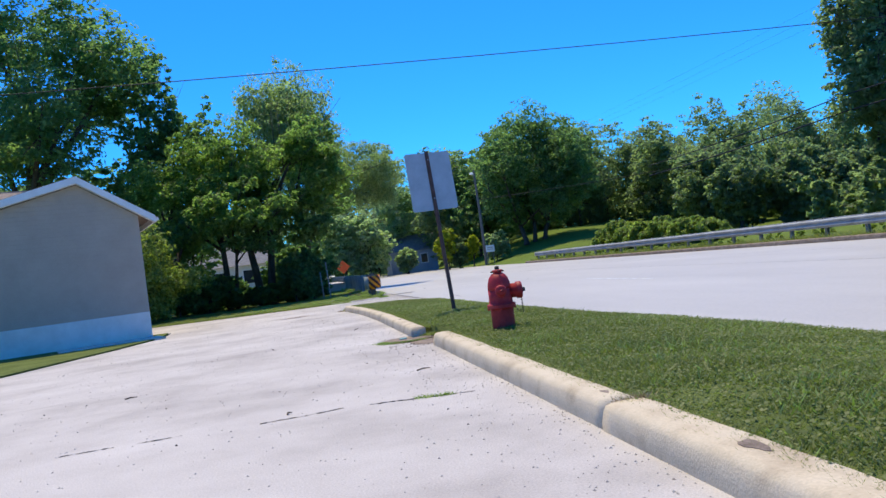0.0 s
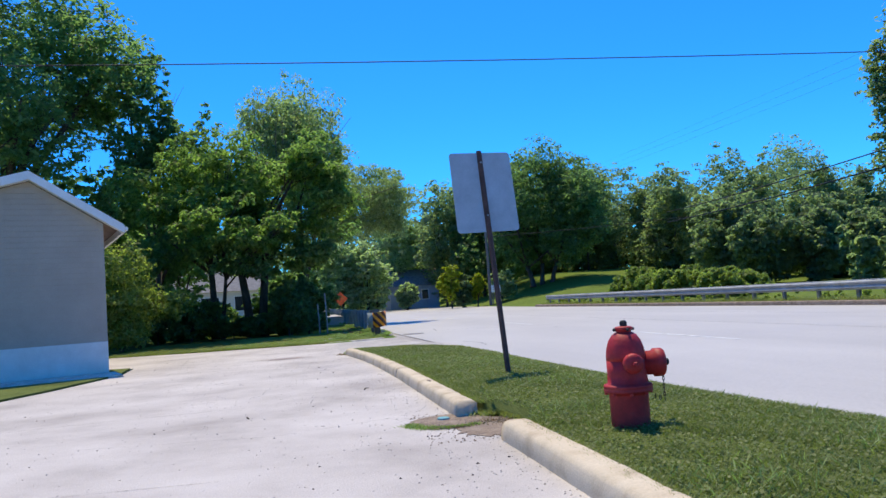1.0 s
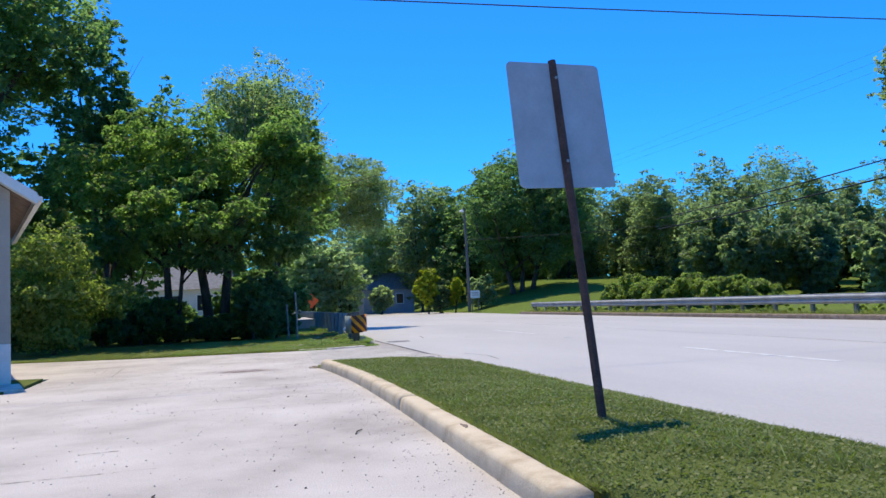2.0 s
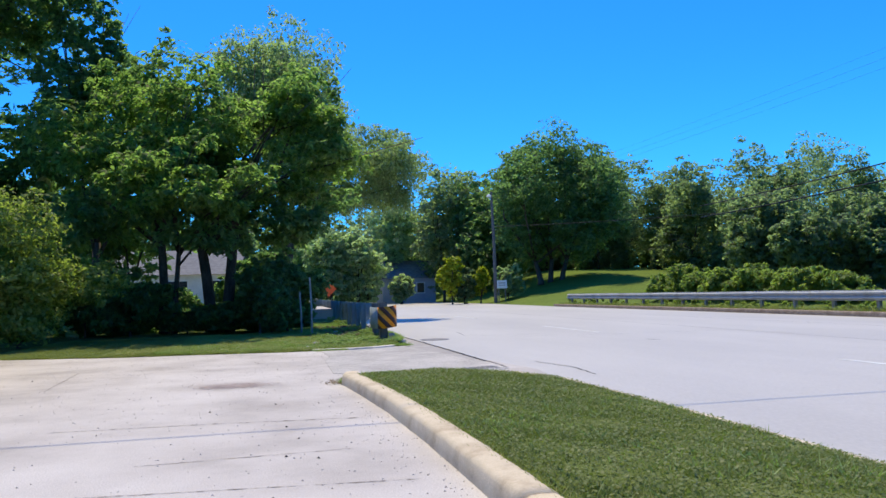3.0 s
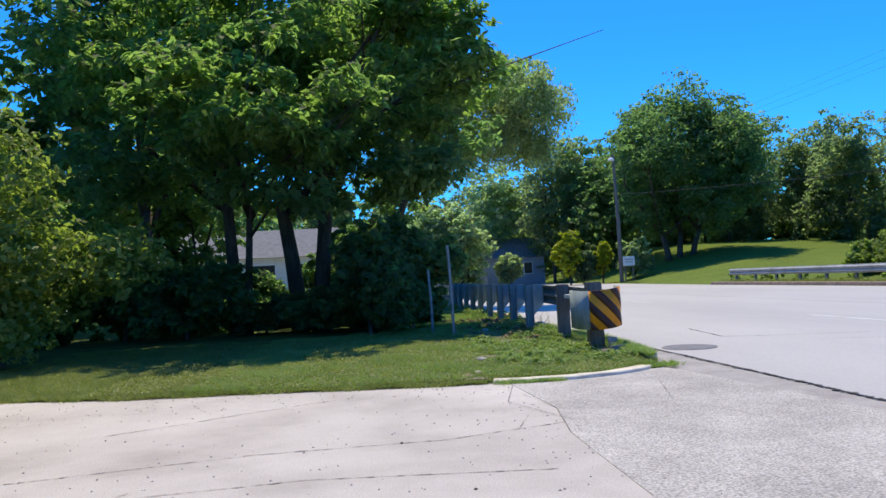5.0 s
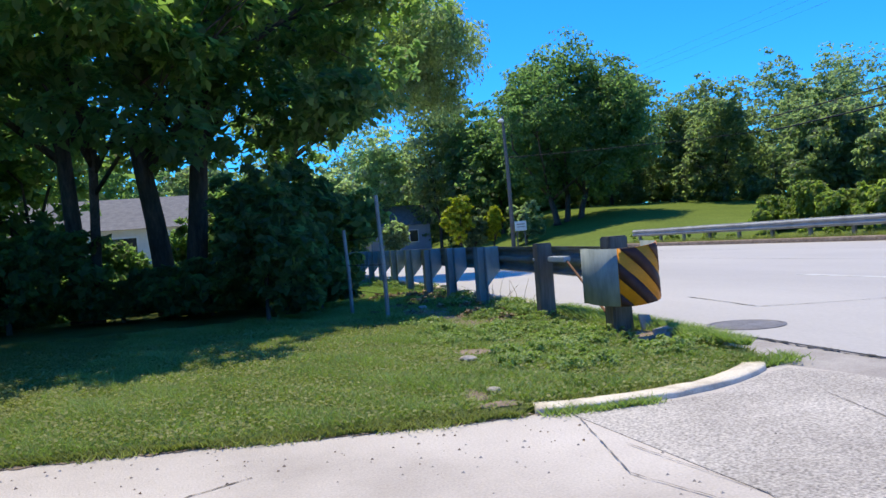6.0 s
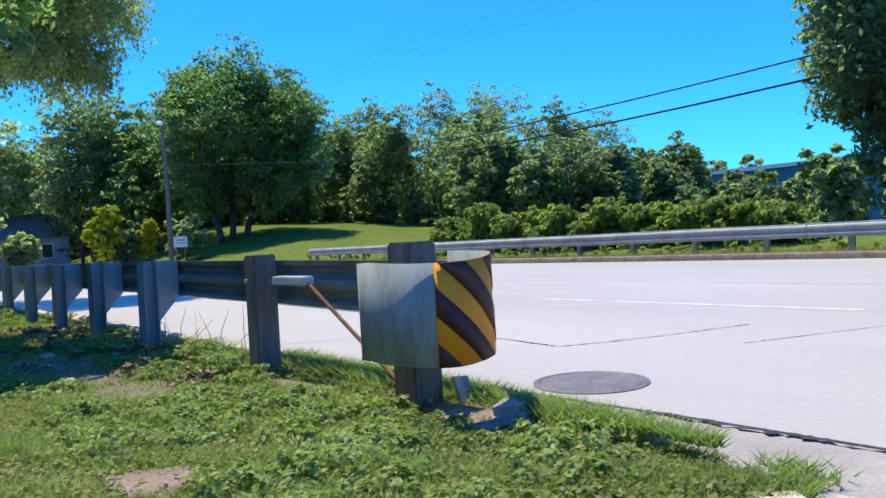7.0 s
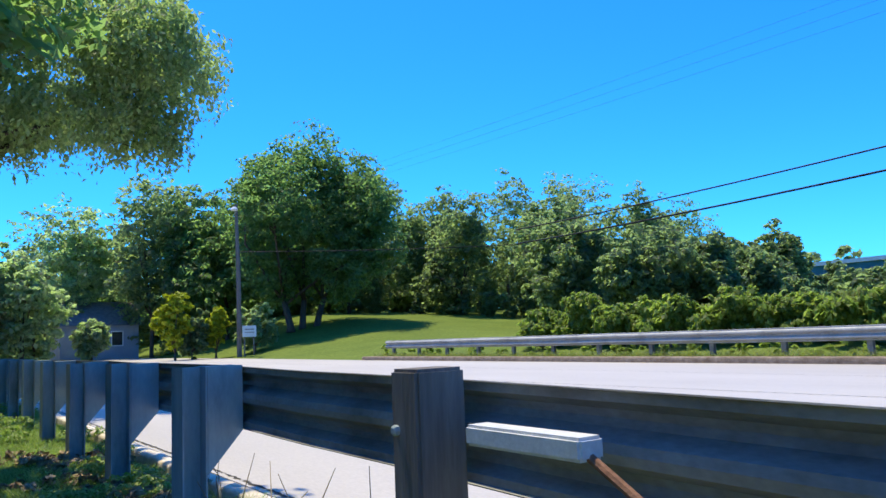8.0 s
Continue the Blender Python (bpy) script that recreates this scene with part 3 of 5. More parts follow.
tree((-4.8, 37.2, 0.1), 3.0, (0.0, -1.2, 5.7, 3.6, 3.7, 2.8), LEAF_MID, "green deciduous tree with a dark slender stem", 0.125, 24000, 36, seed=12, trunk_r=0.16, low=-0.7, limbs=6, droop=0.35, up=1.1, loose=0.95, share=(0.2, 0.37), flat=0.62, skirt=(LEAF_DARK, 8000, 3.5, 1.3))
tree((-7.4, 39.5, 0.1), 3.0, (0.3, -0.3, 7.9, 2.6, 2.4, 4.4), LEAF_DARK, "dark green tree with spiky outer foliage", 0.14, 22000, 48, seed=13, trunk_r=0.18, low=-1, share=(0.12, 0.22), flat=1.7, loose=0.8)
tree((-13.6, 38.0, 0.1), 6.0, (1.5, -0.5, 11.6, 5.0, 5.0, 6.0), LEAF_DARK, "tall dark tree with thick trunk behind the building", 0.15, 44000, 50, seed=14, trunk_r=0.4, share=(0.2, 0.32), low=-1, limbs=9, flat=0.7, loose=0.95, up=0.9)
tree((-1.0, 47.5, 0.0), 5.0, (0.1, 0, 9.6, 3.1, 3.1, 4.2), LEAF_WILLOW, "tall olive-green rounded tree beyond the shade trees", 0.12, 40000, 44, seed=15, trunk_r=0.28, loose=0.9, stray=0.01, share=(0.3, 0.44), droop=0.6)
tree((-1.6, 46.6, 0.0), 4.2, (3.1, -1.8, 6.7, 4.3, 3.0, 2.3), LEAF_WILLOW, "drooping willow leaning out over the road", 0.08, 70000, 30, loose=0.8, seed=16, droop=0.9, trunk_r=0.17, low=-0.85, limbs=8, share=(0.17, 0.33))
tree((-6.9, 43.0, 0.1), 1.5, (0, 0, 4.2, 2.6, 2.0, 3.4), LEAF_DARK, "dense dark tree in the shade", 0.2, 8000, 30, seed=17, trunk_r=0.12, low=-1, limbs=4)
tree((-11.2, 41.0, 0.1), 1.5, (0, 0, 4.4, 3.2, 2.2, 4.2), LEAF_DARK, "dense dark tree in the shade", 0.2, 9000, 32, seed=18, trunk_r=0.12, low=-1, limbs=4)
tree((-2.0, 42.0, 0.1), 1.0, (0, 0, 1.7, 1.5, 1.4, 1.6), LEAF_DARK, "dense dark young tree in the shade", 0.2, 7000, 28, seed=19, trunk_r=0.08, low=-1, limbs=4)

# Added tree in place of overhanging boughs, set to throw shade on the grass.
tree((-4.45, 36.8, 0.08), 2.6, (0.95, -4.0, 4.2, 2.3, 2.3, 1.2), LEAF_MID, "added low crown standing in for front boughs that shade the grass", 0.12, 9000, 24, seed=26, trunk_r=0.09, low=-0.8, limbs=7, droop=0.3, up=1.1, share=(0.2, 0.36), flat=0.7, loose=0.95)

# shrubs under the trees
tree((-7.3, 31.7, 0.05), 0.6, (0, 0, 1.8, 2.2, 1.7, 1.8), LEAF_HEDGE, "light green bushy shrub at the lot's edge", 0.08, 30000, 34, "shrub", "shrub", "", 21, trunk_r=0.05, low=-1)
tree((-1.0, 35.0, 0.08), 0.4, (0, 0, 1.0, 1.0, 1.3, 1.1), LEAF_DARK, "dark shrub beside the wire fence", 0.12, 9000, 22, "shrub", "shrub", "", 22, trunk_r=0.04, low=-1)
tree((-5.6, 36.0, 0.08), 0.4, (0, 0, 0.8, 1.4, 1.2, 0.8), LEAF_DARK, "low dark undergrowth shrub beneath the trees", 0.12, 8000, 22, "shrub", "shrub", "undergrowth", 23, trunk_r=0.04, low=-1)
tree((-2.6, 36.0, 0.08), 0.3, (0, 0, 0.45, 1.3, 1.0, 0.5), LEAF_DARK, "low dark undergrowth shrub beneath the trees", 0.12, 6000, 20, "shrub", "shrub", "undergrowth", 24, trunk_r=0.03, low=-1)
for i, (x, y, rx, h) in enumerate([(-4.0, 36.3, 0.8, 0.6), (-6.9, 36.2, 1.2, 1.9), (-1.7, 36.9, 0.9, 1.6), (-3.3, 39.2, 1.3, 0.7), (-5.7, 39.6, 1.5, 1.0), (-2.7, 41.0, 1.1, 1.9), (-4.9, 41.6, 1.2, 1.5), (-1.75, 33.6, 0.8, 1.9), (-1.45, 34.6, 0.8, 2.2)]):
    tree((x, y, 0.08), 0.3, (0, 0, h * 0.5, rx, rx * 0.8, h * 0.55), LEAF_DARK, "dark shady undergrowth bush beneath the trees", 0.11, 8000, 24, "shrub", "shrub", "undergrowth", 230 + i, trunk_r=0.03, low=-1, limbs=3)
tree((-9.5, 36.0, 0.08), 0.4, (0, 0, 1.3, 2.2, 1.6, 1.4), LEAF_DARK, "dark shrub mass behind the building", 0.14, 10000, 26, "shrub", "shrub", "undergrowth", 25, trunk_r=0.05, low=-1)


def on_land(x, y):
    return (x, y, float(ground_z(x, y)))


# across the road: the large dark tree, the woods, hedge and shrubs
tree(on_land(24.9, 84), 2.4, (0.6, -1, 8.2, 7.0, 6.2, 6.6), LEAF_DARK, "big dark round-crowned tree with several stems by the meadow", 0.22, 60000, 80, loose=1.1, stray=0.01, seed=31, stems=[(-1.2, 0, -0.6, 0), (0, 0.5, 0.2, 0), (1.0, 0, 0.7, 0)], trunk_r=0.28, low=-1, share=(0.2, 0.32), limbs=4)
woods = [(35, 96, 14), (40, 99, 16), (46, 95, 15), (41.5, 86, 12), (52, 92, 16.5), (47, 80, 13), (58, 88, 17), (53, 74, 12), (62, 80, 11), (46, 66, 9), (53, 62, 9), (58, 68, 8), (68, 76, 7),
         (44, 57, 5), (52, 50, 5), (60, 54, 3.4), (36, 104, 17), (30, 100, 15), (66, 96, 18), (76, 90, 17), (66, 50, 3), (80, 84, 8)]
low_woods = [(35, 59, 7), (38.5, 57.5, 6.2), (42, 61, 6.6), (48, 60, 6.2), (50, 63, 6.4), (46, 60, 6.6), (54.5, 62, 5.4), (59, 63, 4.6), (36, 66, 9), (40, 70, 10), (64, 63, 5.4), (70, 65, 5.4)]
for i, (x, y, h) in enumerate(woods + low_woods):
    h *= 0.9
    r = h * (0.4 + 0.07 * math.sin(i * 2.3))
    deep = y > 86 and x > 50
    tree(on_land(x, y), h * 0.25, (0, 0, h * 0.5, r, r, h * 0.5), LEAF_WOOD_HAZED, "leafy green tree in the woods behind the meadow", 0.25, 7000 if deep else 15000, 44, group="woods", loose=1.15, seed=100 + i, trunk_r=0.2, low=-1, share=(0.2, 0.34), limbs=4, flat=1.25, stray=0.01)
near_woods = [(28, 27, 10), (28, 18, 10), (34, 30, 11), (33, 22, 11)]
tree(on_land(32.6, 38.3), 13.0, (0.3, 0.3, 9.2, 3.6, 3.6, 8.6), LEAF_WOOD_HAZED, "very tall vine-covered tree with bare upper limbs", 0.2, 44000, 46, group="roadside trees", seed=149, trunk_r=0.42, low=-1, share=(0.2, 0.34), limbs=16, loose=1.1, stray=0.02)
for i, (x, y, h) in enumerate(near_woods):
    r = h * 0.36
    tree(on_land(x, y), h * 0.25, (0, 0, h * 0.5, r, r, h * 0.52), LEAF_WOOD_HAZED, "tall leafy tree close behind the far guardrail", 0.3, 5000, 50, group="roadside trees", loose=1.7, seed=150 + i, trunk_r=0.2, low=-0.95, share=(0.2, 0.34), limbs=5)
back_trees = [(6.4, 92, 7.8), (16.4, 96, 14.6), (20.4, 93, 12.6), (10.8, 91, 3), (11.7, 101, 13.4), (3.6, 92, 7.8), (3, 104, 8.5), (9, 108, 9), (16, 112, 8), (20, 100, 15), (21.5, 92, 12), (-6, 98, 10), (-14, 90, 12), (12, 118, 15), (-22, 80, 12), (-16, 70, 11), (-24, 62, 12), (2, 125, 14), (-9, 118, 13)]
for i, (x, y, h) in enumerate(back_trees):
    r = h * (0.28 if i in (1, 2, 4) else 0.4)
    tree(on_land(x, y), h * 0.25, (0, 0, h * 0.52, r, r, h * 0.5), LEAF_GREY_HAZED if i in (0, 3, 4, 5) else LEAF_WOOD_HAZED if i % 2 else LEAF_DARK, "distant leafy tree where the road bends away", 0.31, 8500, 44, group="distant trees", loose=1.2, stray=0.02, seed=200 + i, trunk_r=0.18, low=-0.9, limbs=4)
tree(on_land(13.4, 78), 0.5, (0.0, 0, 2.6, 1.15, 1.1, 1.8), LEAF_YELLOW, "yellow-green ornamental bush by the utility pole", 0.24, 5000, 26, "shrub", "shrub", "", 41, trunk_r=0.08, low=-1)
tree(on_land(14.6, 78.6), 0.5, (0, 0, 1.7, 1.2, 1.1, 1.6), LEAF_WOOD_HAZED, "dull olive shrub beside the yellow bush", 0.24, 4000, 22, "shrub", "shrub", "", 44, trunk_r=0.06, low=-1)
tree(on_land(16.1, 78.4), 0.5, (0, 0, 2.0, 0.8, 0.8, 1.4), LEAF_YELLOW, "small yellow-green bush by the utility pole", 0.3, 3000, 20, "shrub", "shrub", "", 42, trunk_r=0.08, low=-1)
tree(on_land(18.4, 77.5), 0.5, (0, 0, 1.6, 1.3, 1.2, 1.6), LEAF_GREY_HAZED, "greyish dense shrub by the utility pole", 0.26, 4000, 20, "shrub", "shrub", "", 43, trunk_r=0.06, low=-1)
for i, (y, h) in enumerate([(50.3, 1.5), (48.4, 1.8), (46.4, 1.65), (44.4, 1.65), (42.4, 1.5), (40.4, 1.35), (38.4, 1.25), (36.2, 1.2)]):
    tree(on_land(19.3 + 0.3 * math.sin(i * 1.7), y), 0.3, (0, 0, h * 0.5, 1.0, 1.25, h * 0.52), LEAF_HEDGE, "bright yellow-green vine thicket behind the far guardrail", 0.13, 9000, 26, "shrub", "shrub", "vine thicket", 50 + i, trunk_r=0.03, low=-1, limbs=4, droop=0.2)


# ---- guardrails ----
WBEAM = [(0.0, -0.155), (0.02, -0.15), (0.02, -0.125), (0.075, -0.1), (0.083, -0.075), (0.075, -0.05), (0.012, -0.022), (0.008, 0.0), (0.012, 0.022), (0.075, 0.05), (0.083, 0.075), (0.075, 0.1), (0.02, 0.125), (0.02, 0.15), (0.0, 0.155)]


def w_beam(y0, y1, side, parent, material, label=""):
    """A W-section rail along y; its ridges stand towards side."""
    bm = bmesh.new()
    rings = []
    n = max(2, int((y1 - y0) / 1.0))
    for i in range(n + 1):
        y = y0 + (y1 - y0) * i / n
        sag = 0.006 * math.sin(y * 0.9) + 0.004 * math.sin(y * 2.3)
        dip = 0.055 * max(0.0, min(1.0, (33.0 - y) / 4.0)) if side > 0 else 0.0
        rings.append([bm.verts.new((side * u + sag, y, z - dip + sag * 0.5)) for u, z in WBEAM])
    for a, b in zip(rings, rings[1:]):
        for k in range(len(WBEAM) - 1):
            bm.faces.new((a[k], b[k], b[k + 1], a[k + 1]))
    thicken(bm, 0.004)
    return part("beam", bm, material, parent, label)


def i_post(name, x, y, z0, z1, parent, material, width=0.15, depth=0.1):
    """A rolled steel I-section; flanges face across the rail."""
    a, b, f, w = depth / 2, width / 2, 0.008, 0.004
    outline = [(-a, -b), (-a + f, -b), (-a + f, -w), (a - f, -w), (a - f, -b), (a, -b), (a, b), (a - f, b), (a - f, w), (-a + f, w), (-a + f, b), (-a, b)]
    bm = bmesh.new()
    low = [bm.verts.new((x + px, y + py, z0)) for px, py in outline]
    top = [bm.verts.new((x + px, y + py, z1)) for px, py in outline]
    for k in range(12):
        bm.faces.new((low[k], low[(k + 1) % 12], top[(k + 1) % 12], top[k]))
    for ring in (low, top):
        for q in ((0, 1, 10, 11), (1, 2, 9, 10), (2, 3, 8, 9), (3, 4, 7, 8), (4, 5, 6, 7)):
            bm.faces.new([ring[j] for j in q])
    return part(name, bm, material, parent)


rail = thing("guardrail", (1.22, 0, 0), "weathered galvanised steel guardrail with rounded striped end", "guardrail")
b = w_beam(28.95, 46, 1, rail, GALV_DARK)
b.location = (0.06, 0, 0.665)
b = w_beam(46.02, 74, 1, rail, GALV_DARK)
b.location = (0.06, 0, 0.665)
part("post", box((-0.15, 30.71, -0.3), (0.02, 30.855, 0.835), 0.01), WEATHERED, rail, "broad weathered wooden post with a bolt")
part("bolt", lathe([(0.016, 0), (0.016, 0.012), (0.01, 0.018)], 8, pose(-0.15, 30.82, 0.66, 0, -90, 0)), GALV, rail)
for k in range(25):
    y = 32.76 + 1.6 * k
    i_post("post", -0.18, y, -0.3, 0.82 + 0.008 * math.sin(k * 2.1), rail, GALV, 0.19, 0.12)
    bm = bmesh.new()
    v = [bm.verts.new((xx, y2, zz)) for y2 in (y - 0.095, y + 0.095) for xx, zz in ((-0.118, 0.3), (0.058, 0.5), (0.058, 0.82), (-0.118, 0.82))]
    for f4 in ((3, 2, 1, 0), (4, 5, 6, 7), (0, 1, 5, 4), (1, 2, 6, 5), (2, 3, 7, 6), (3, 0, 4, 7)):
        bm.faces.new([v[j] for j in f4])
    part("blockout", bm, GALV, rail)

# the rounded buffer end with its hazard stripes
NOSE_RX, NOSE_RY, NOSE_X, NOSE_Y = 0.295, 0.41, -0.095, 28.97


def nose_at(deg, out, v):
    """A point of the buffer end: deg round from the lot side, out from the sheet, v from its lower to its upper rim."""
    a = radians(deg)
    dent = math.sin(math.pi * min(max(deg, 0), 134) / 134)
    top = 0.782 - 0.022 * dent + 0.02 * deg / 130
    low = 0.312 - 0.024 * dent + 0.016 * deg / 130
    wob = out + 0.006 * math.sin(deg * 0.11) * (1 - v)
    straight = max(0.0, -deg) * 0.004
    a = max(a, 0)
    return (NOSE_X - (NOSE_RX + wob) * math.cos(a), NOSE_Y - (NOSE_RY + wob) * math.sin(a) + straight, low + (top - low) * v)


def nose_sheet(name, d0, d1, out, material, label="", n=44, lower=None, upper=None, thick=0.004):
    """A bent strip of sheet on the buffer end; lower and upper give its rims by the way along it."""
    bm = bmesh.new()
    rows = []
    for i in range(n + 1):
        f = i / n
        lo, hi = (lower(f) if lower else 0.0), (upper(f) if upper else 1.0)
        lo, hi = min(max(lo, 0.0), 1.0), min(max(hi, 0.0), 1.0)
        rows.append([bm.verts.new(nose_at(d0 + (d1 - d0) * f, out, lo + (hi - lo) * v)) for v in (0.0, 0.5, 1.0)])
    for a, b2 in zip(rows, rows[1:]):
        if a[2].co.z - a[0].co.z > 1e-4 or b2[2].co.z - b2[0].co.z > 1e-4:
            for k in range(2):
                bm.faces.new((a[k], b2[k], b2[k + 1], a[k + 1]))
    bmesh.ops.delete(bm, geom=[v for v in bm.verts if not v.link_faces], context="VERTS")
    thicken(bm, thick)
    return part(name, bm, material, rail, label, True)


nose_sheet("end_section", -25, 195, 0.0, GALV, "curved galvanised buffer end", 70)
nose_sheet("stripe_sheet", 55, 155, 0.007, YELLOW, "amber reflective sheeting")
for b0 in (0.09, 0.63, 1.17, 1.71):
    nose_sheet("stripe", 55.5, 154.5, 0.012, STRIPE, "dark slanting band", 48, lambda f: b0 - 1.2 * f - 0.14, lambda f: b0 - 1.2 * f + 0.14, 0.002)
part("end_post", box((-0.19, 28.92, -0.3), (-0.01, 29.1, 0.87), 0.012), WEATHERED, rail, "weathered wooden post inside the rounded end")
part("anchor_plate", box((-0.07, -0.008, -0.03), (0.07, 0.008, 0.12), 0.003, pose(0.07, 28.84, 0.07, -24, 8, 18)), GALV_DARK, rail, "bent steel foot plate")
part("anchor_bracket", box((-0.1, 30.13, 0.635), (-0.02, 30.56, 0.69), 0.008), ZINC, rail, "bright cable anchor channel")
part("anchor_rod", tube([(-0.06, 30.16, 0.655), (-0.1, 29.1, 0.1)], 0.012, 8), RUST, rail, "rusty anchor rod")

far_rail = thing("guardrail", (16, 0, 0), "long galvanised steel guardrail on the far roadside", "guardrail")
for y0, y1 in ((-20, 8), (8.02, 34), (34.02, 56.3)):
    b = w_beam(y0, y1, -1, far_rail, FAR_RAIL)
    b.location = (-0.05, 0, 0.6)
for k in range(40):
    i_post("post", 0.1, 56.0 - 1.905 * k, -0.2, 0.72, far_rail, GALV_DARK, 0.12, 0.1)


# ---- house beside the lot ----
house = thing("building", pose(-5.25, 21.0, 0, 0, 0, 19), "small beige sided building with white foundation and gabled roof", "building")
W, D = 4.6, 7.5
part("foundation", box((-W, 0, -0.1), (0, D, 0.68), 0.006), WHITE_WALL, house, "white painted block foundation")
bm = bmesh.new()
outline = [(-W, 0.68), (0, 0.68), (0, 3.13), (-1.35, 4.0), (-W, 3.05)]
front = [bm.verts.new((x, 0.03, z)) for x, z in outline]
back = [bm.verts.new((x, D - 0.03, z)) for x, z in outline]
bm.faces.new(front[::-1]), bm.faces.new(back)
for i in range(5):
    j = (i + 1) % 5
    bm.faces.new((front[i], front[j], back[j], back[i]))
bmesh.ops.recalc_face_normals(bm, faces=bm.faces[:])
part("wall", bm, SIDING, house)


def siding_right(z):
    return 0.0 if z < 3.13 else -1.35 * (z - 3.13) / 0.87


def siding_left(z):
    return -W if z < 3.05 else -W + (W - 1.35) * (z - 3.05) / 0.95


for k in range(30):
    z = 0.68 + 0.11 * k
    if z > 3.85:
        break
    zt = z + 0.112
    bmc = bmesh.new()
    xs = (siding_left(zt), siding_right(zt))
    v = [bmc.verts.new(c) for c in ((xs[0], 0.016, z), (xs[1], 0.016, z), (xs[1], 0.026, zt), (xs[0], 0.026, zt), (xs[0], 0.03, z), (xs[1], 0.03, z))]
    bmc.faces.new((v[0], v[1], v[2], v[3])), bmc.faces.new((v[0], v[4], v[5], v[1]))
    part("siding_board", bmc, SIDING, house)


def roof_plane(name, x0, z0, x1, z1, thick, y0, y1, material, parent):
    bm = bmesh.new()
    v = [bm.verts.new(c) for c in ((x0, y0, z0), (x1, y0, z1), (x1, y1, z1), (x0, y1, z0))]
    bm.faces.new(v)
    thicken(bm, thick)
    bmesh.ops.recalc_face_normals(bm, faces=bm.faces[:])
    return part(name, bm, material, parent)


def rake(x0, z0, x1, z1, drop, y0, y1, material, name):
    """A board or sheet under a sloping line, drop metres deep."""
    bm = bmesh.new()
    v = [bm.verts.new(c) for yy in (y0, y1) for c in ((x0, yy, z0), (x1, yy, z1), (x1, yy, z1 - drop), (x0, yy, z0 - drop))]
    for f4 in ((0, 1, 2, 3), (7, 6, 5, 4), (0, 4, 5, 1), (1, 5, 6, 2), (2, 6, 7, 3), (3, 7, 4, 0)):
        bm.faces.new([v[i] for i in f4])
    bmesh.ops.recalc_face_normals(bm, faces=bm.faces[:])
    return part(name, bm, material, house)


for x0, z0, x1, z1 in ((0.38, 3.1, -1.35, 4.2), (-1.35, 4.2, -W - 0.4, 3.16)):
    rake(x0, z0, x1, z1, 0.045, -0.16, D + 0.2, SHINGLE, "roof")
    rake(x0, z0 - 0.012, x1, z1 - 0.012, 0.17, -0.195, -0.162, TRIM, "rake_board")
    rake(x0, z0 - 0.17, x1, z1 - 0.17, 0.02, -0.16, 0.012, TRIM, "soffit")
part("fascia", box((0.36, -0.16, 2.93), (0.4, D + 0.2, 3.06)), TRIM, house)
part("gutter_pipe", box((0.4, -0.16, 2.96), (0.46, D + 0.2, 3.04), 0.01), TRIM, house)
part("wing_wall", box((-11, 1.4, 0.0), (-W + 0.05, 6.4, 3.1)), SIDING, house, "beige sided wing behind the gable")
for ya, yb in ((1.0, 3.9), (6.8, 3.9)):
    bm = bmesh.new()
    v = [bm.verts.new(c) for c in ((-11.3, ya, 3.05), (-3.2, ya, 3.05), (-1.6, yb, 4.45), (-11.3, yb, 4.45))]
    bm.faces.new(v)
    thicken(bm, 0.05)
    part("roof", bm, SHINGLE, house, "brown shingle roof of the wing")
part("walkway", box((-2.2, -1.2, -0.08), (0.12, -0.02, 0.045), 0.01), PAINTED_KERB, house, "narrow pale concrete apron along the wall")


# ---- hydrant ----
hyd = thing("fire_hydrant", pose(0.815, 8.93, 0.14, 0, 0, -28), "stout red cast-iron fire hydrant with chained caps on grass", "fire hydrant")
part("barrel", lathe([(0.128, -0.1), (0.128, 0.0), (0.13, 0.22), (0.133, 0.236), (0.158, 0.24), (0.162, 0.247), (0.162, 0.262), (0.158, 0.268), (0.162, 0.272), (0.162, 0.284), (0.156, 0.29), (0.134, 0.294), (0.132, 0.36), (0.132, 0.45)], 32), RED, hyd, "", True)
part("bonnet", lathe([(0.132, 0.448), (0.131, 0.48), (0.124, 0.53), (0.108, 0.58), (0.083, 0.617), (0.058, 0.634), (0.05, 0.637)], 32), RED, hyd, "", True)
part("operating_collar", lathe([(0.046, 0.632), (0.05, 0.636), (0.05, 0.65), (0.06, 0.652), (0.06, 0.668), (0.05, 0.674), (0.03, 0.676)], 20), RED, hyd, "", True)
part("operating_nut", lathe([(0.026, 0.67), (0.026, 0.705), (0.018, 0.715)], 5), BLACK, hyd, "black pentagonal nut")
for name2, ang, r, zz, ln in (("pumper_nozzle", 18, 0.085, 0.42, 0.25), ("hose_nozzle", -72, 0.058, 0.44, 0.225), ("hose_nozzle", 108, 0.058, 0.44, 0.225)):
    m2 = pose(0, 0, zz, 0, 0, ang) @ pose(0, 0, 0, 0, 90, 0)
    noz = part(name2, lathe([(r * 0.95, 0.06), (r * 0.95, ln * 0.72), (r * 1.12, ln * 0.74), (r * 1.12, ln * 0.95), (r * 1.0, ln), (r * 0.5, ln + 0.008)], 20, m2), RED, hyd, "", True)
    part("cap_nut", lathe([(r * 0.3, ln), (r * 0.3, ln + 0.03), (r * 0.22, ln + 0.036)], 5, m2), BLACK if name2[0] == "p" else RED, noz)
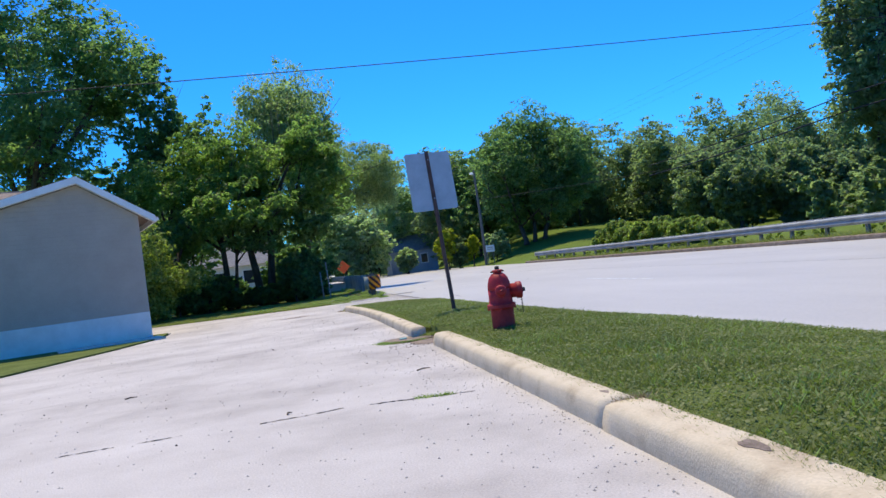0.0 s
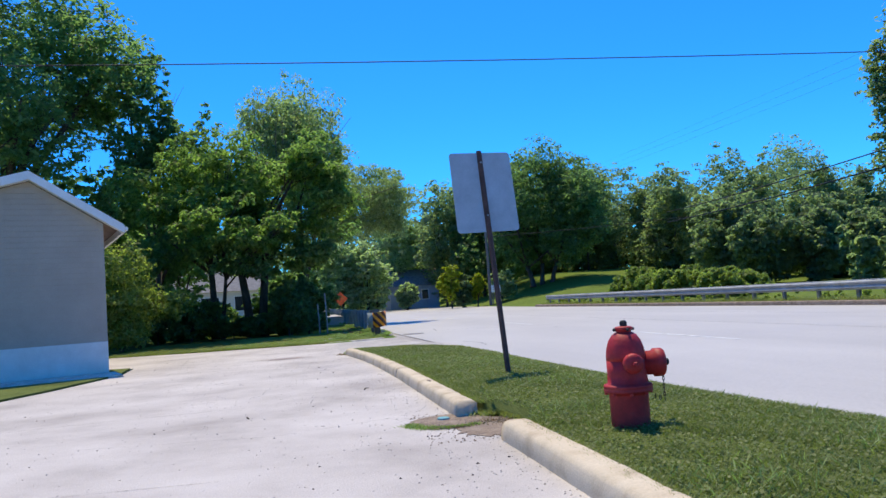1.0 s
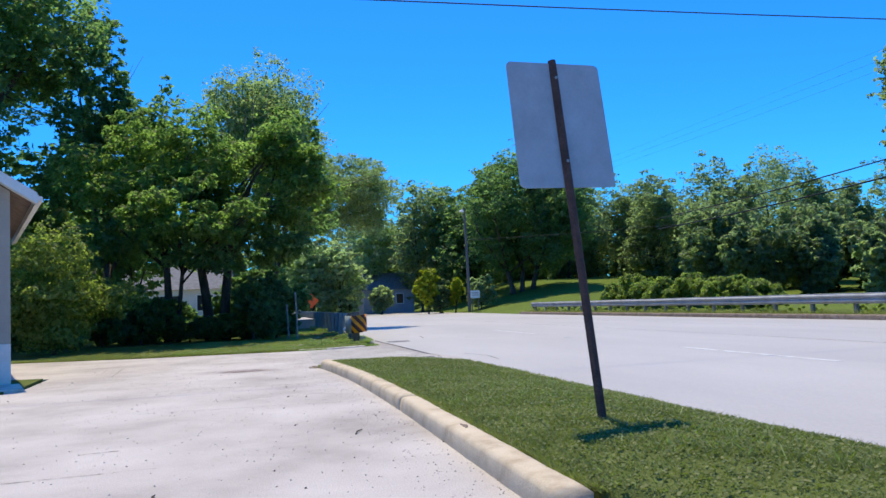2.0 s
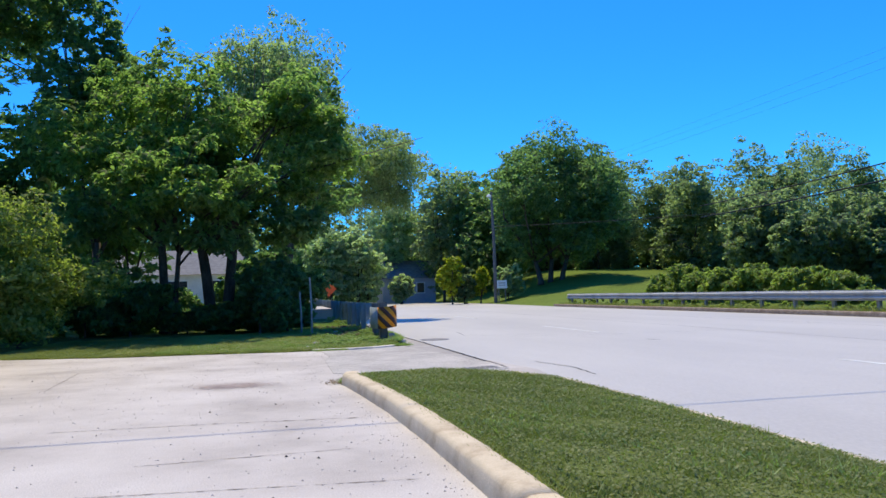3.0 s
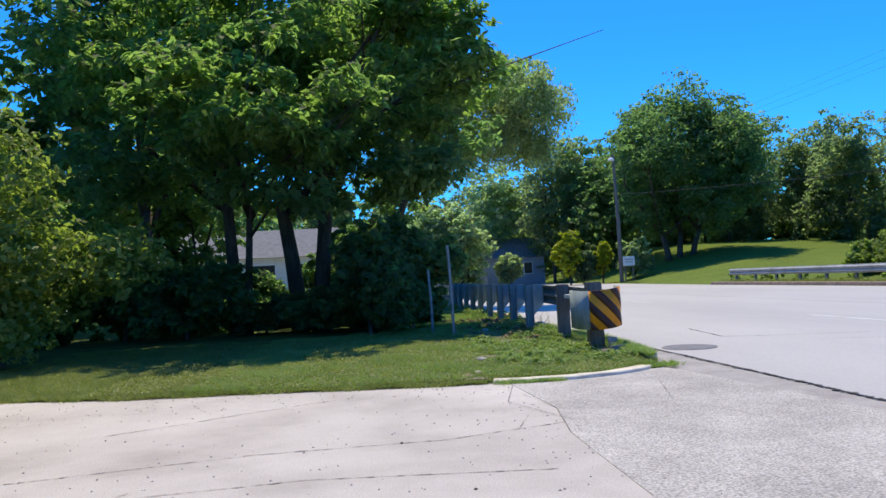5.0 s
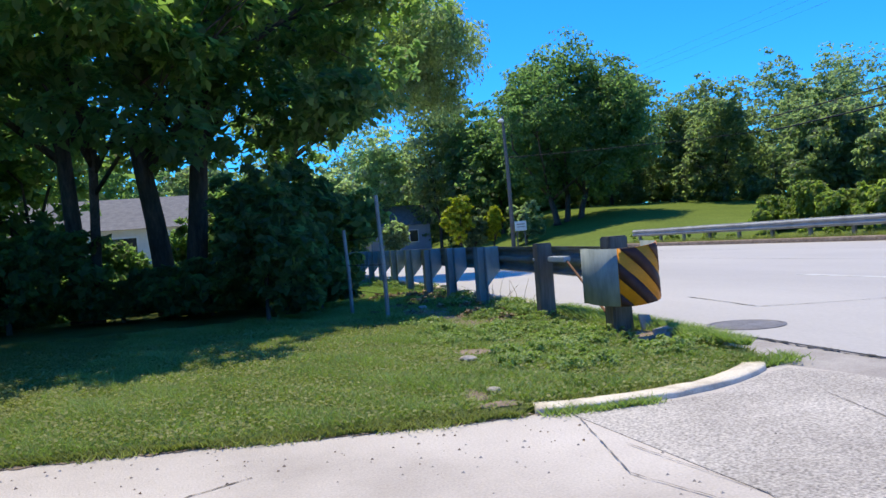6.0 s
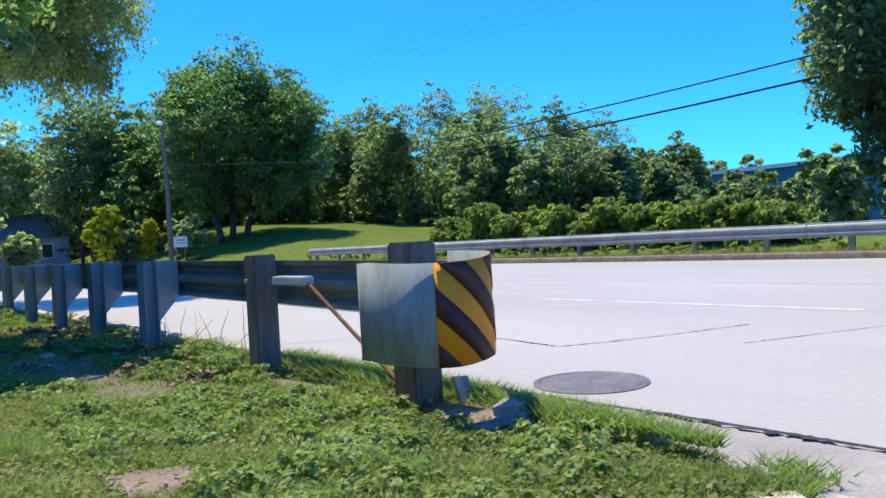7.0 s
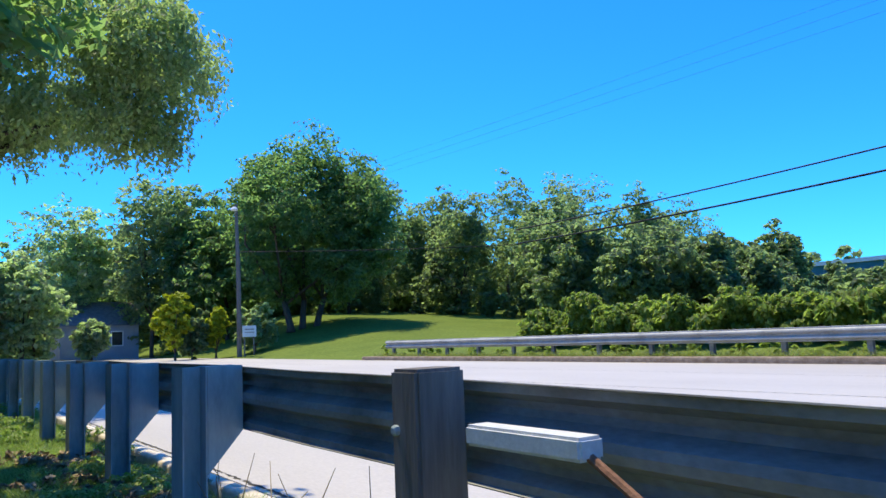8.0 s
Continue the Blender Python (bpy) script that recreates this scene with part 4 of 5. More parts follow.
for k in range(4):
    a = 2 * math.pi * k / 4 + 0.5
    part("collar_bolt", lathe([(0.011, 0.0), (0.011, 0.018), (0.007, 0.022)], 6, pose(0.055 * math.cos(a), 0.055 * math.sin(a), 0.655, 0, 90, math.degrees(a))), BLACK, hyd)
for k in range(8):
    a = 2 * math.pi * k / 8 + 0.2
    part("flange_bolt", lathe([(0.013, 0.225), (0.013, 0.243)], 6, pose(0.147 * math.cos(a), 0.153 * math.sin(a), 0)), RED, hyd)
chain = bmesh.new()
a0 = radians(10)
for k in range(9):
    p0 = Vector((0.235 * math.cos(a0), 0.235 * math.sin(a0), 0.34 - 0.026 * k))
    if k > 6:
        p0 = Vector((0.235 * math.cos(a0) - 0.03 * (k - 6), 0.235 * math.sin(a0), 0.175 + 0.012 * (k - 6)))
    ring = [p0 + Vector(((0.006 * math.cos(t)) * (k % 2), (0.006 * math.cos(t)) * (1 - k % 2), 0.017 * math.sin(t))) for t in [2 * math.pi * i / 8 for i in range(9)]]
    tube(ring, 0.003, 5, chain)
part("chain", chain, BLACK, hyd, "dangling cap chain")


# ---- road sign seen from behind ----
sign = thing("road_sign", pose(0.92, 12.37, 0.18, -9.5, -0.6, 3), "blank grey back of a road sign on a leaning brown post", "sign")
bm = bmesh.new()
prof = [(-0.032, 0.0), (-0.032, -0.006), (-0.014, -0.034), (0.014, -0.034), (0.032, -0.006), (0.032, 0.0), (0.026, 0.0), (0.01, -0.028), (-0.01, -0.028), (-0.026, 0.0)]
lo = [bm.verts.new((u, v, -0.3)) for u, v in prof]
hi = [bm.verts.new((u, v, 2.65)) for u, v in prof]
for i in range(len(prof)):
    j = (i + 1) % len(prof)
    bm.faces.new((lo[i], lo[j], hi[j], hi[i]))
bmesh.ops.recalc_face_normals(bm, faces=bm.faces[:])
part("post", bm, POST_STEEL, sign, "brown steel channel post")
bm = bmesh.new()
w2, z0, z1, rc = 0.375, 1.66, 2.63, 0.04
pts = []
for cx, cz, a0 in ((w2 - rc, z1 - rc, 0), (-w2 + rc, z1 - rc, 90), (-w2 + rc, z0 + rc, 180), (w2 - rc, z0 + rc, 270)):
    pts += [(cx + rc * math.cos(radians(a0 + 22.5 * i)), cz + rc * math.sin(radians(a0 + 22.5 * i))) for i in range(5)]
f = bm.faces.new([bm.verts.new((x, 0.003 - 0.02 * (1.0 if x < -0.2 and z > 2.2 else 0.0), z)) for x, z in pts])
bmesh.ops.triangulate(bm, faces=[f])
thicken(bm, 0.004)
part("panel", bm, SIGN_BACK, sign, "plain grey aluminium panel")
for zz in (1.85, 2.5):
    part("bolt", lathe([(0.011, 0), (0.011, 0.012)], 6, pose(0, -0.034, zz, 90, 0, 0)), GALV, sign)


# ---- distant woods closing the view ----
def leaf_band(name, line, height, spread, step, size, count, leaf, seed, label):
    """A far belt of foliage along a line in plan."""
    rng = np.random.default_rng(seed)
    lobes = []
    for (xa, ya), (xb, yb) in zip(line, line[1:]):
        n = max(1, int(math.hypot(xb - xa, yb - ya) / step))
        for k in range(n):
            f = (k + rng.random()) / n
            x, y = xa + (xb - xa) * f + rng.normal() * spread, ya + (yb - ya) * f + rng.normal() * spread
            h = height * rng.uniform(0.6, 1.15)
            for z in np.arange(0.15, 1.0, 0.28):
                r = height * rng.uniform(0.16, 0.3)
                lobes.append((x + rng.normal() * r * 0.5, y + rng.normal() * r * 0.5, float(ground_z(x, y)) + h * z, r, r, r * 0.9))
    ob = quads_obj(name, leaves_in(lobes, count, size, rng), leaf)
    return tagged(ob, label, "woods", kind="stuff")


leaf_band("distant_treeline", [(-45, 20), (-42, 60), (-34, 95), (-22, 135), (12, 158), (40, 130), (80, 118)], 13, 2.5, 3.2, 0.85, 45000, LEAF_WOOD_HAZED, 71, "continuous belt of distant leafy woods")
leaf_band("low_treeline", [(80, 118), (112, 98), (128, 60), (112, 25), (92, -5), (60, -30)], 6.5, 2.0, 2.2, 0.5, 50000, LEAF_WOOD_HAZED, 75, "low belt of distant leafy growth")
leaf_band("woodland_undergrowth", [(28, 104), (33, 99), (38, 93), (43, 84), (46, 74), (46, 64), (44, 56), (40, 49), (34, 44), (29, 38), (26, 28), (26, 10), (28, -10)], 2.4, 1.2, 1.0, 0.28, 75000, LEAF_WOOD_HAZED, 72, "leafy undergrowth along the edge of the woods")
leaf_band("backing_undergrowth", [(26, 118), (34, 112), (44, 108), (56, 102), (68, 100), (84, 94)], 5.0, 1.2, 1.0, 0.3, 50000, LEAF_WOOD_HAZED, 74, "shady leafy undergrowth deep in the far woods")
leaf_band("distant_understory", [(20, 116), (40, 108), (60, 100), (74, 88), (84, 74), (86, 92)], 6, 2.0, 1.6, 0.6, 40000, LEAF_WOOD_HAZED, 75, "deep leafy understory inside the woods")
leaf_band("undergrowth", [(-16, 36), (-11, 35.5), (-8, 36.5), (-5.6, 37.6), (-4.0, 38.6), (-2.4, 37.6), (-1.1, 36.4)], 0.75, 0.4, 0.4, 0.11, 30000, LEAF_DARK, 73, "dark leafy undergrowth beneath the shade trees")
leaf_band("roadside_weeds", [(16.5, 57.5), (16.6, 45), (16.7, 30), (16.8, 10), (17, -10)], 0.55, 0.25, 0.35, 0.12, 16000, LEAF_HEDGE, 74, "dry green weeds beneath the far guardrail")


# ---- grass ----
def blades(name, outline, box4, count, height, width, material, seed, z, label, keep=None):
    """Single grass blades inside an outline."""
    rng = np.random.default_rng(seed)
    x0, x1, y0, y1 = box4
    px, py = rng.uniform(x0, x1, count * 2), rng.uniform(y0, y1, count * 2)
    ok = inside(px, py, outline)
    if keep:
        ok &= keep(px, py, rng)
    px, py = px[ok][:count], py[ok][:count]
    n = len(px)
    patch = 0.75 + 0.35 * np.sin(px * 3.1 + 1.3 * np.sin(py * 2.3)) * np.sin(py * 2.7 + px) + 0.2 * np.sin(px * 11 + py * 7)
    h = height * rng.uniform(0.55, 1.3, n) * np.clip(patch, 0.45, 1.5)
    a = rng.uniform(0, 2 * np.pi, n)
    lean = rng.uniform(0.5, 1.7, n) * h
    b = rng.uniform(0, 2 * np.pi, n)
    w = width * rng.uniform(0.7, 1.4, n)
    base = np.stack([px, py, (z(px, py) if callable(z) else np.full(n, z)) - 0.008], -1)
    side = np.stack([np.cos(a) * w / 2, np.sin(a) * w / 2, np.zeros(n)], -1)
    tip = base + np.stack([np.cos(b) * lean, np.sin(b) * lean, h], -1)
    ob = quads_obj(name, np.stack([base - side, base + side, tip], 1), material)
    return tagged(ob, label, "grass", kind="stuff")


blades("verge_grass", VERGE, (-0.5, 3.0, 0.5, 22), 240000, 0.036, 0.009, MOWN, 81, verge_z, "short mown grass blades on the verge")



def tufts(px, py, rng):
    """Coarser tufts in drifts."""
    return np.sin(px * 2.9 + 1.7 * np.sin(py * 1.3)) * np.sin(py * 1.9 + px) + 0.5 * rng.normal(size=px.shape) > 0.5


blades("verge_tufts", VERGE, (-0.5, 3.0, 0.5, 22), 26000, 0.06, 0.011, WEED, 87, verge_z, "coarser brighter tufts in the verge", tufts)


def bare(px, py, rng):
    """Thin out the grass where feet and wheels have bared the soil."""
    d = np.full(px.shape, 9.0)
    for cx, cy, rx, ry in BARE:
        d = np.minimum(d, ((px - cx) / rx) ** 2 + ((py - cy) / ry) ** 2)
    return (d > 1.0) | (rng.random(px.shape) < 0.1 + 0.5 * np.clip((d - 0.4) / 0.6, 0, 1))


BARE = [(0.2, 32.7, 0.36, 1.0), (0.3, 30.9, 0.32, 0.42), (0.26, 31.7, 0.2, 0.5), (-0.24, 28.88, 0.17, 0.2), (1.05, 30.1, 0.1, 0.4), (-0.72, 27.25, 0.07, 0.2), (-0.68, 26.93, 0.13, 0.07)]
blades("corner_grass", CORNER, (-7, 1.4, 26.7, 34), 280000, 0.045, 0.008, BLADE, 82, 0.022, "uneven green grass at the driveway corner", bare)
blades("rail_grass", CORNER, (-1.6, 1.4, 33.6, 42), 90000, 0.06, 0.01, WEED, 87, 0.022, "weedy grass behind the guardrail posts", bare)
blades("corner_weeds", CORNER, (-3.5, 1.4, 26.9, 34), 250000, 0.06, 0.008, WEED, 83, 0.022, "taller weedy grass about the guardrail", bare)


def weed_leaves(name, spots, count, size, seed, material, label):
    rng = np.random.default_rng(seed)
    lobes = [(x, y, z, r * 1.3, r * 1.3, r * 0.45) for x, y, z, r in spots]
    q = leaves_in(lobes, count, size, rng, 0.8)
    q[..., 2] = np.maximum(q[..., 2], 0.024)
    return tagged(quads_obj(name, q, material), label, "weeds", kind="stuff")


rw = np.random.default_rng(84)
spots = [(rw.uniform(-0.3, 1.2), rw.uniform(27.6, 34), 0.06, rw.uniform(0.06, 0.16)) for _ in range(170)] + [(1.0 + rw.normal() * 0.12, 30.75 + 1.0 * k + rw.normal() * 0.2, 0.14, 0.14) for k in range(14)]
spots = [p for p in spots if all(((p[0] - a) / (c + 0.1)) ** 2 + ((p[1] - b) / (d + 0.1)) ** 2 > 1 for a, b, c, d in BARE)]
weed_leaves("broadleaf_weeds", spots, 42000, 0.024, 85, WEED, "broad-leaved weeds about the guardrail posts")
litter = [(rw.uniform(0.5, 1.25), rw.uniform(30.6, 36), 0.055, rw.uniform(0.05, 0.16)) for _ in range(60)]
litter += [(rw.uniform(-0.4, 1.2), rw.uniform(31.5, 37), 0.035, rw.uniform(0.05, 0.14)) for _ in range(50)]
weed_leaves("leaf_litter", litter, 8000, 0.04, 86, STRAW, "brown dead leaves and stalks under the guardrail")


def uneven_patch(name, cx, cy, rx, ry, z, material, label, seed, parent=None, thick=0.006, points=26):
    """A thin irregular patch lying on a surface."""
    rng = np.random.default_rng(seed)
    bm = bmesh.new()
    ring = []
    for i in range(points):
        a = 2 * math.pi * i / points
        r = 1 + 0.16 * math.sin(3 * a + seed) + 0.08 * rng.normal()
        ring.append(bm.verts.new((cx + rx * r * math.cos(a), cy + ry * r * math.sin(a), z)))
    low = [bm.verts.new((v.co.x, v.co.y, z - thick - 0.02)) for v in ring]
    mid = bm.verts.new((cx, cy, z + thick))
    for i in range(points):
        j = (i + 1) % points
        bm.faces.new((ring[i], ring[j], mid))
        bm.faces.new((low[i], low[j], ring[j], ring[i]))
    ob = part(name, bm, material, parent)
    return ob if parent else tagged(ob, label, "ground", kind="structure")


for i, (cx, cy, rx, ry) in enumerate(BARE):
    uneven_patch("soil_patch", cx, cy, rx, ry, 0.03, SOIL, "bare trodden brown soil in the grass", 300 + i, thick=0.004, points=50)
uneven_patch("soil_patch", 0.18, 10.42, 0.3, 0.5, 0.005, SILT, "bare soil and gravel in the kerb gap", 310, thick=0.006, points=60)
uneven_patch("soil_patch", -0.02, 21.35, 0.32, 0.26, 0.012, SILT, "sandy washed-out soil at the kerb end", 311, thick=0.01)


uneven_patch("mud_blotch", 0.27, 3.2, 0.035, 0.09, 0.148, SOIL, "dark dried mud blotch on the kerb top", 320, thick=0.002)
uneven_patch("mud_blotch", 0.25, 4.62, 0.02, 0.045, 0.148, SOIL, "dark dried mud blotch on the kerb top", 321, thick=0.002)
uneven_patch("mud_blotch", 0.12, 13.0, 0.02, 0.08, 0.139, SOIL, "dark dried mud blotch on the kerb top", 322, thick=0.002)

# ---- pavement details ----
def crack(points, width, material, parent, z=0.004, seed=0):
    """A jagged crack or seam laid on a surface."""
    rng = np.random.default_rng(seed)
    pts = []
    for (xa, ya), (xb, yb) in zip(points, points[1:]):
        n = max(2, int(math.hypot(xb - xa, yb - ya) / 0.03))
        for k in range(n):
            f = k / n
            pts.append((xa + (xb - xa) * f + rng.normal() * width * 0.22, ya + (yb - ya) * f + rng.normal() * width * 0.22))
    pts.append(points[-1])
    bm = bmesh.new()
    prev = None
    for i, (x, y) in enumerate(pts):
        j, k = min(i + 1, len(pts) - 1), max(i - 1, 0)
        d = Vector((pts[j][0] - pts[k][0], pts[j][1] - pts[k][1]))
        d = d.normalized() if d.length else Vector((1, 0))
        w = width * 0.5 * max(0.12, 0.62 + 0.4 * rng.normal())
        pair = (bm.verts.new((x - d.y * w, y + d.x * w, z)), bm.verts.new((x + d.y * w, y - d.x * w, z)))
        if prev:
            bm.faces.new((prev[0], prev[1], pair[1], pair[0]))
        prev = pair
    return part("crack", bm, material, parent)


joints = [([(-1.75, 6.2), (-1.45, 6.22), (-1.15, 6.3)], 0.025), ([(-0.95, 6.26), (-0.6, 6.2), (-0.18, 6.12)], 0.03), ([(-3.1, 6.17), (-2.75, 6.2)], 0.02), ([(-2.6, 6.2), (-2.3, 6.23)], 0.02),
                              ([(-2.95, 18.5), (-1.7, 18.45), (-0.33, 18.3)], 0.022), ([(-3.9, 21.7), (-4.1, 24.1)], 0.02), ([(-3.6, 25.3), (-3.1, 25.6), (-2.7, 25.9), (-2.0, 26.3)], 0.018),
                              ([(-0.42, 25.97), (-0.3, 25.2), (-0.42, 24.3)], 0.008), ([(-0.55, 25.0), (-0.72, 24.5)], 0.008), ([(-3.6, 23.4), (-2.0, 23.6), (-0.7, 23.45)], 0.014),
                              ([(-2.6, 16.2), (-0.3, 16.0)], 0.016), ([(-4.6, 12.9), (-2.0, 13.1)], 0.016), ([(-2.7, 13.9), (-2.4, 13.95)], 0.03), ([(-2.0, 16.9), (-0.6, 17.0)], 0.014), ([(1.92, 21.95), (1.52, 25.1), (1.33, 26.6)], 0.014)]
hairlines = [([(-3.7, 24.0), (-2.4, 24.3), (-1.2, 24.35), (-0.1, 24.75), (0.5, 24.6)], 0.016), ([(-0.3, 24.7), (-0.6, 25.6), (-0.4, 26.5)], 0.01), ([(-4.6, 22.2), (-3.4, 22.9), (-2.9, 23.6)], 0.012), ([(0.9, 26.3), (0.6, 25.2), (0.9, 24.3)], 0.01), ([(-5.4, 8.8), (-3.6, 9.4), (-1.9, 9.3)], 0.01), ([(-3.2, 11.2), (-1.6, 10.9), (-0.5, 11.3)], 0.009)]
for i, (pts, w) in enumerate(joints + hairlines):
    crack(pts, w if i < 4 else w * 0.65, TAR if i < 4 else CRACK, lot, 0.0075 if pts[0][0] > -0.45 and pts[0][1] > 22 else 0.0035, 400 + i)
for i, (pts, w) in enumerate([([(3.4, 31.6), (3.3, 30.6), (3.22, 30.0)], 0.03), ([(3.2, 30.0), (3.6, 29.8), (4.2, 29.6), (5.0, 29.4)], 0.02), ([(1.87, 28.2), (1.86, 27.6), (1.9, 26.6), (1.93, 24.5), (1.97, 22.0)], 0.05),
                              ([(2.58, 22.6), (2.78, 21.5), (2.7, 20.6)], 0.03), ([(6.1, 26.1), (6.25, 25.8)], 0.06), ([(1.85, 28.4), (1.8, 31), (1.8, 60)], 0.03), ([(4.0, 28.9), (6.0, 28.2), (9, 28.0)], 0.014), ([(9.2, -10), (9.2, 90)], 0.03), ([(12.4, -10), (12.4, 90)], 0.02)]):
    crack(pts, w, TAR, road, -0.0065, 440 + i)
for y in (-8, 4.5, 16.6, 29.0, 41.2, 53.4, 65.6, 77.8):
    part("lane_dash", box((6.29, y, -0.02), (6.39, y + 4.2, -0.006)), WORN_LINE, road)
STAIN = mat("brown_stain", [(0.3, (0.37, 0.29, 0.265)), (0.7, (0.46, 0.39, 0.365))], 9, 9, 0.9, 0.3, 90, fine=0.25)
rs = np.random.default_rng(322)
ctr = np.stack([-1.68 + rs.normal(size=2600) * 0.19, 21.3 + rs.normal(size=2600) * 0.13, rs.uniform(0.002, 0.0045, 2600)], -1)
ang, rad = rs.uniform(0, 6.28, 2600), rs.uniform(0.004, 0.02, 2600)
corner = [ctr + np.stack([np.cos(ang + k * 2.1) * rad, np.sin(ang + k * 2.1) * rad, 0 * ang], -1) for k in range(3)]
under(quads_obj("stain", np.stack(corner, 1), STAIN), lot, "rusty brown stain")


def manhole(x, y, r, z, material, label, ring_material, lid_marks=True):
    t = thing("manhole", (x, y, z), label, "manhole cover")
    part("frame_ring", lathe([(r * 1.12, -0.05), (r * 1.12, 0.004), (r * 1.02, 0.008), (r * 1.0, 0.003)], 40), ring_material, t)
    part("lid", lathe([(r * 0.985, -0.04), (r * 0.985, 0.005), (r * 0.9, 0.009), (r * 0.2, 0.009), (0.02, 0.011)], 40), material, t)
    if lid_marks:
        for k in range(6):
            a = 2 * math.pi * k / 6
            part("lid_rib", box((0.3 * r, -0.008, 0.008), (0.85 * r, 0.008, 0.013), 0.0, pose(0, 0, 0, 0, 0, math.degrees(a))), material, t)
    return t


IRON = mat("worn_iron", [(0.3, (0.14, 0.13, 0.13)), (0.7, (0.24, 0.23, 0.23))], 6, 7, 0.6, 0.3, 60, metal=0.3)
manhole(2.27, 28.87, 0.3, -0.008, IRON, "round worn grey manhole cover in the road", IRON, False)
lidset = thing("valve_cover", (-0.08, 10.78, 0.0), "sunken dirty concrete collar with a small teal valve lid", "manhole cover")
part("collar", lathe([(0.36, -0.05), (0.36, 0.004), (0.33, 0.009), (0.15, 0.006)], 36), SILT, lidset)
part("lid", lathe([(0.055, 0.0), (0.055, 0.018), (0.045, 0.022)], 24, pose(-0.03, 0.12, 0)), TEAL, lidset, "faded teal valve lid")
drain = thing("storm_drain", pose(1.58, 21.95, 0.004, 0, 0, 10), "black iron storm drain grate at the kerb line", "drain")
part("frame", box((-0.23, -0.13, -0.05), (0.23, 0.13, 0.006), 0.004), GUTTER, drain)
for k in range(7):
    part("bar", box((-0.21 + 0.066 * k, -0.1, 0.0), (-0.185 + 0.066 * k, 0.1, 0.012)), IRON, drain)


def scatter_stones(name, count, area, size, z, material, seed, label, bias=None):
    """Loose grit: small four-sided chips."""
    rng = np.random.default_rng(seed)
    x, y = rng.uniform(area[0], area[1], count), rng.uniform(area[2], area[3], count)
    if bias:
        x = area[1] - (area[1] - area[0]) * rng.random(count) ** bias
    ok = inside(x, y, LOT_EDGE)
    x, y = x[ok], y[ok]
    n = len(x)
    s = size * rng.uniform(0.4, 1.45, n) ** 2.0
    a = rng.uniform(0, 6.28, n)
    c = np.stack([x, y, np.full(n, z)], -1)
    u, v = np.stack([np.cos(a), np.sin(a), 0 * a], -1) * s[:, None], np.stack([-np.sin(a), np.cos(a), 0 * a], -1) * s[:, None] * 0.7
    top = c + np.array([0, 0, 1]) * s[:, None] * 0.7
    k0, k1, k2 = c + u, c - 0.5 * u + v, c - 0.5 * u - v
    tri = np.concatenate([np.stack([k0, k1, top], 1), np.stack([k1, k2, top], 1), np.stack([k2, k0, top], 1)])
    return tagged(quads_obj(name, tri, material), label, "grit", kind="stuff")


scatter_stones("gravel", 6000, (-5.5, 0.2, 1.5, 27), 0.006, 0.0, STONE, 91, "pale loose grit on the parking lot", 1.8)
scatter_stones("gravel_dark", 220, (-5.5, 0.2, 1.5, 27), 0.0085, 0.0, TAR, 92, "dark crumbs of tar and bark on the lot", 1.5)
scatter_stones("gravel_kerb", 2600, (-0.5, 0.12, 1.5, 21), 0.005, 0.0, STONE, 93, "brown grit gathered along the kerb", 2.6)


# ---- fence, pole, wires, far things ----
fence = thing("fence", (0, 0, 0), "old wire fence with leaning metal posts coloured darker for the shade", "fence")
fp = [(-0.38, 32.1, 1.56), (-0.62, 33.6, 1.2), (-0.9, 35.2, 1.25), (-1.5, 37.2, 1.3)]
for x, y, h in fp:
    # Darker steel chosen here to put the trees' shade into the posts' colour.
    part("post", tube([(x + 0.01, y, -0.2), (x, y, h * 0.5), (x - 0.03, y, h)], [0.028, 0.026, 0.024], 8), GALV_DARK, fence)
for zz in (0.35, 0.7, 1.05):
    part("wire", tube([(x, y, zz + 0.02 * math.sin(k * 2.0 + zz)) for k, (x, y, h) in enumerate(fp)], 0.004, 5), WIRE, fence)

pole = thing("utility_pole", on_land(16.9, 76.3), "slim grey wooden utility pole with a street lamp head", "utility pole")
part("pole", tube([(0, 0, -0.3), (0, 0, 5), (-0.12, 0, 9.8)], [0.16, 0.14, 0.1], 10), WEATHERED, pole)
part("lamp_arm", tube([(-0.1, 0, 9.2), (-0.4, -0.4, 9.5), (-0.6, -0.9, 9.45)], 0.04, 6), GALV, pole)
part("lamp_head", lathe([(0.05, -0.1), (0.2, -0.08), (0.23, 0.0), (0.15, 0.12), (0.05, 0.16)], 16, pose(-0.6, -1.0, 9.3)), WHITE, pole, "pale lamp head")
board = thing("notice_board", on_land(17.3, 75.6), "small white sign board on two short posts", "sign")
part("board", box((-0.45, -0.02, 1.25), (0.45, 0.02, 1.95), 0.01), WHITE, board)
for x in (-0.3, 0.3):
    part("post", box((x - 0.04, 0.02, -0.2), (x + 0.04, 0.08, 1.9), 0.005), WEATHERED, board)
part("writing_bar", box((-0.3, -0.026, 1.68), (0.3, -0.021, 1.76)), GUTTER, board)
part("writing_bar", box((-0.3, -0.026, 1.5), (0.3, -0.021, 1.56)), GUTTER, board)


def cable(points, r, label, group):
    """A hanging cable through its supports, sagging between them."""
    pts = []
    for a, b in zip(points, points[1:]):
        a, b = Vector(a), Vector(b)
        for k in range(12):
            f = k / 12
            p = a.lerp(b, f)
            p.z -= 4 * f * (1 - f) * 0.006 * (b - a).length
            pts.append(p)
    pts.append(Vector(points[-1]))
    return tagged(part("overhead_wire", tube(pts, r, 6), WIRE), label, "wire", group)


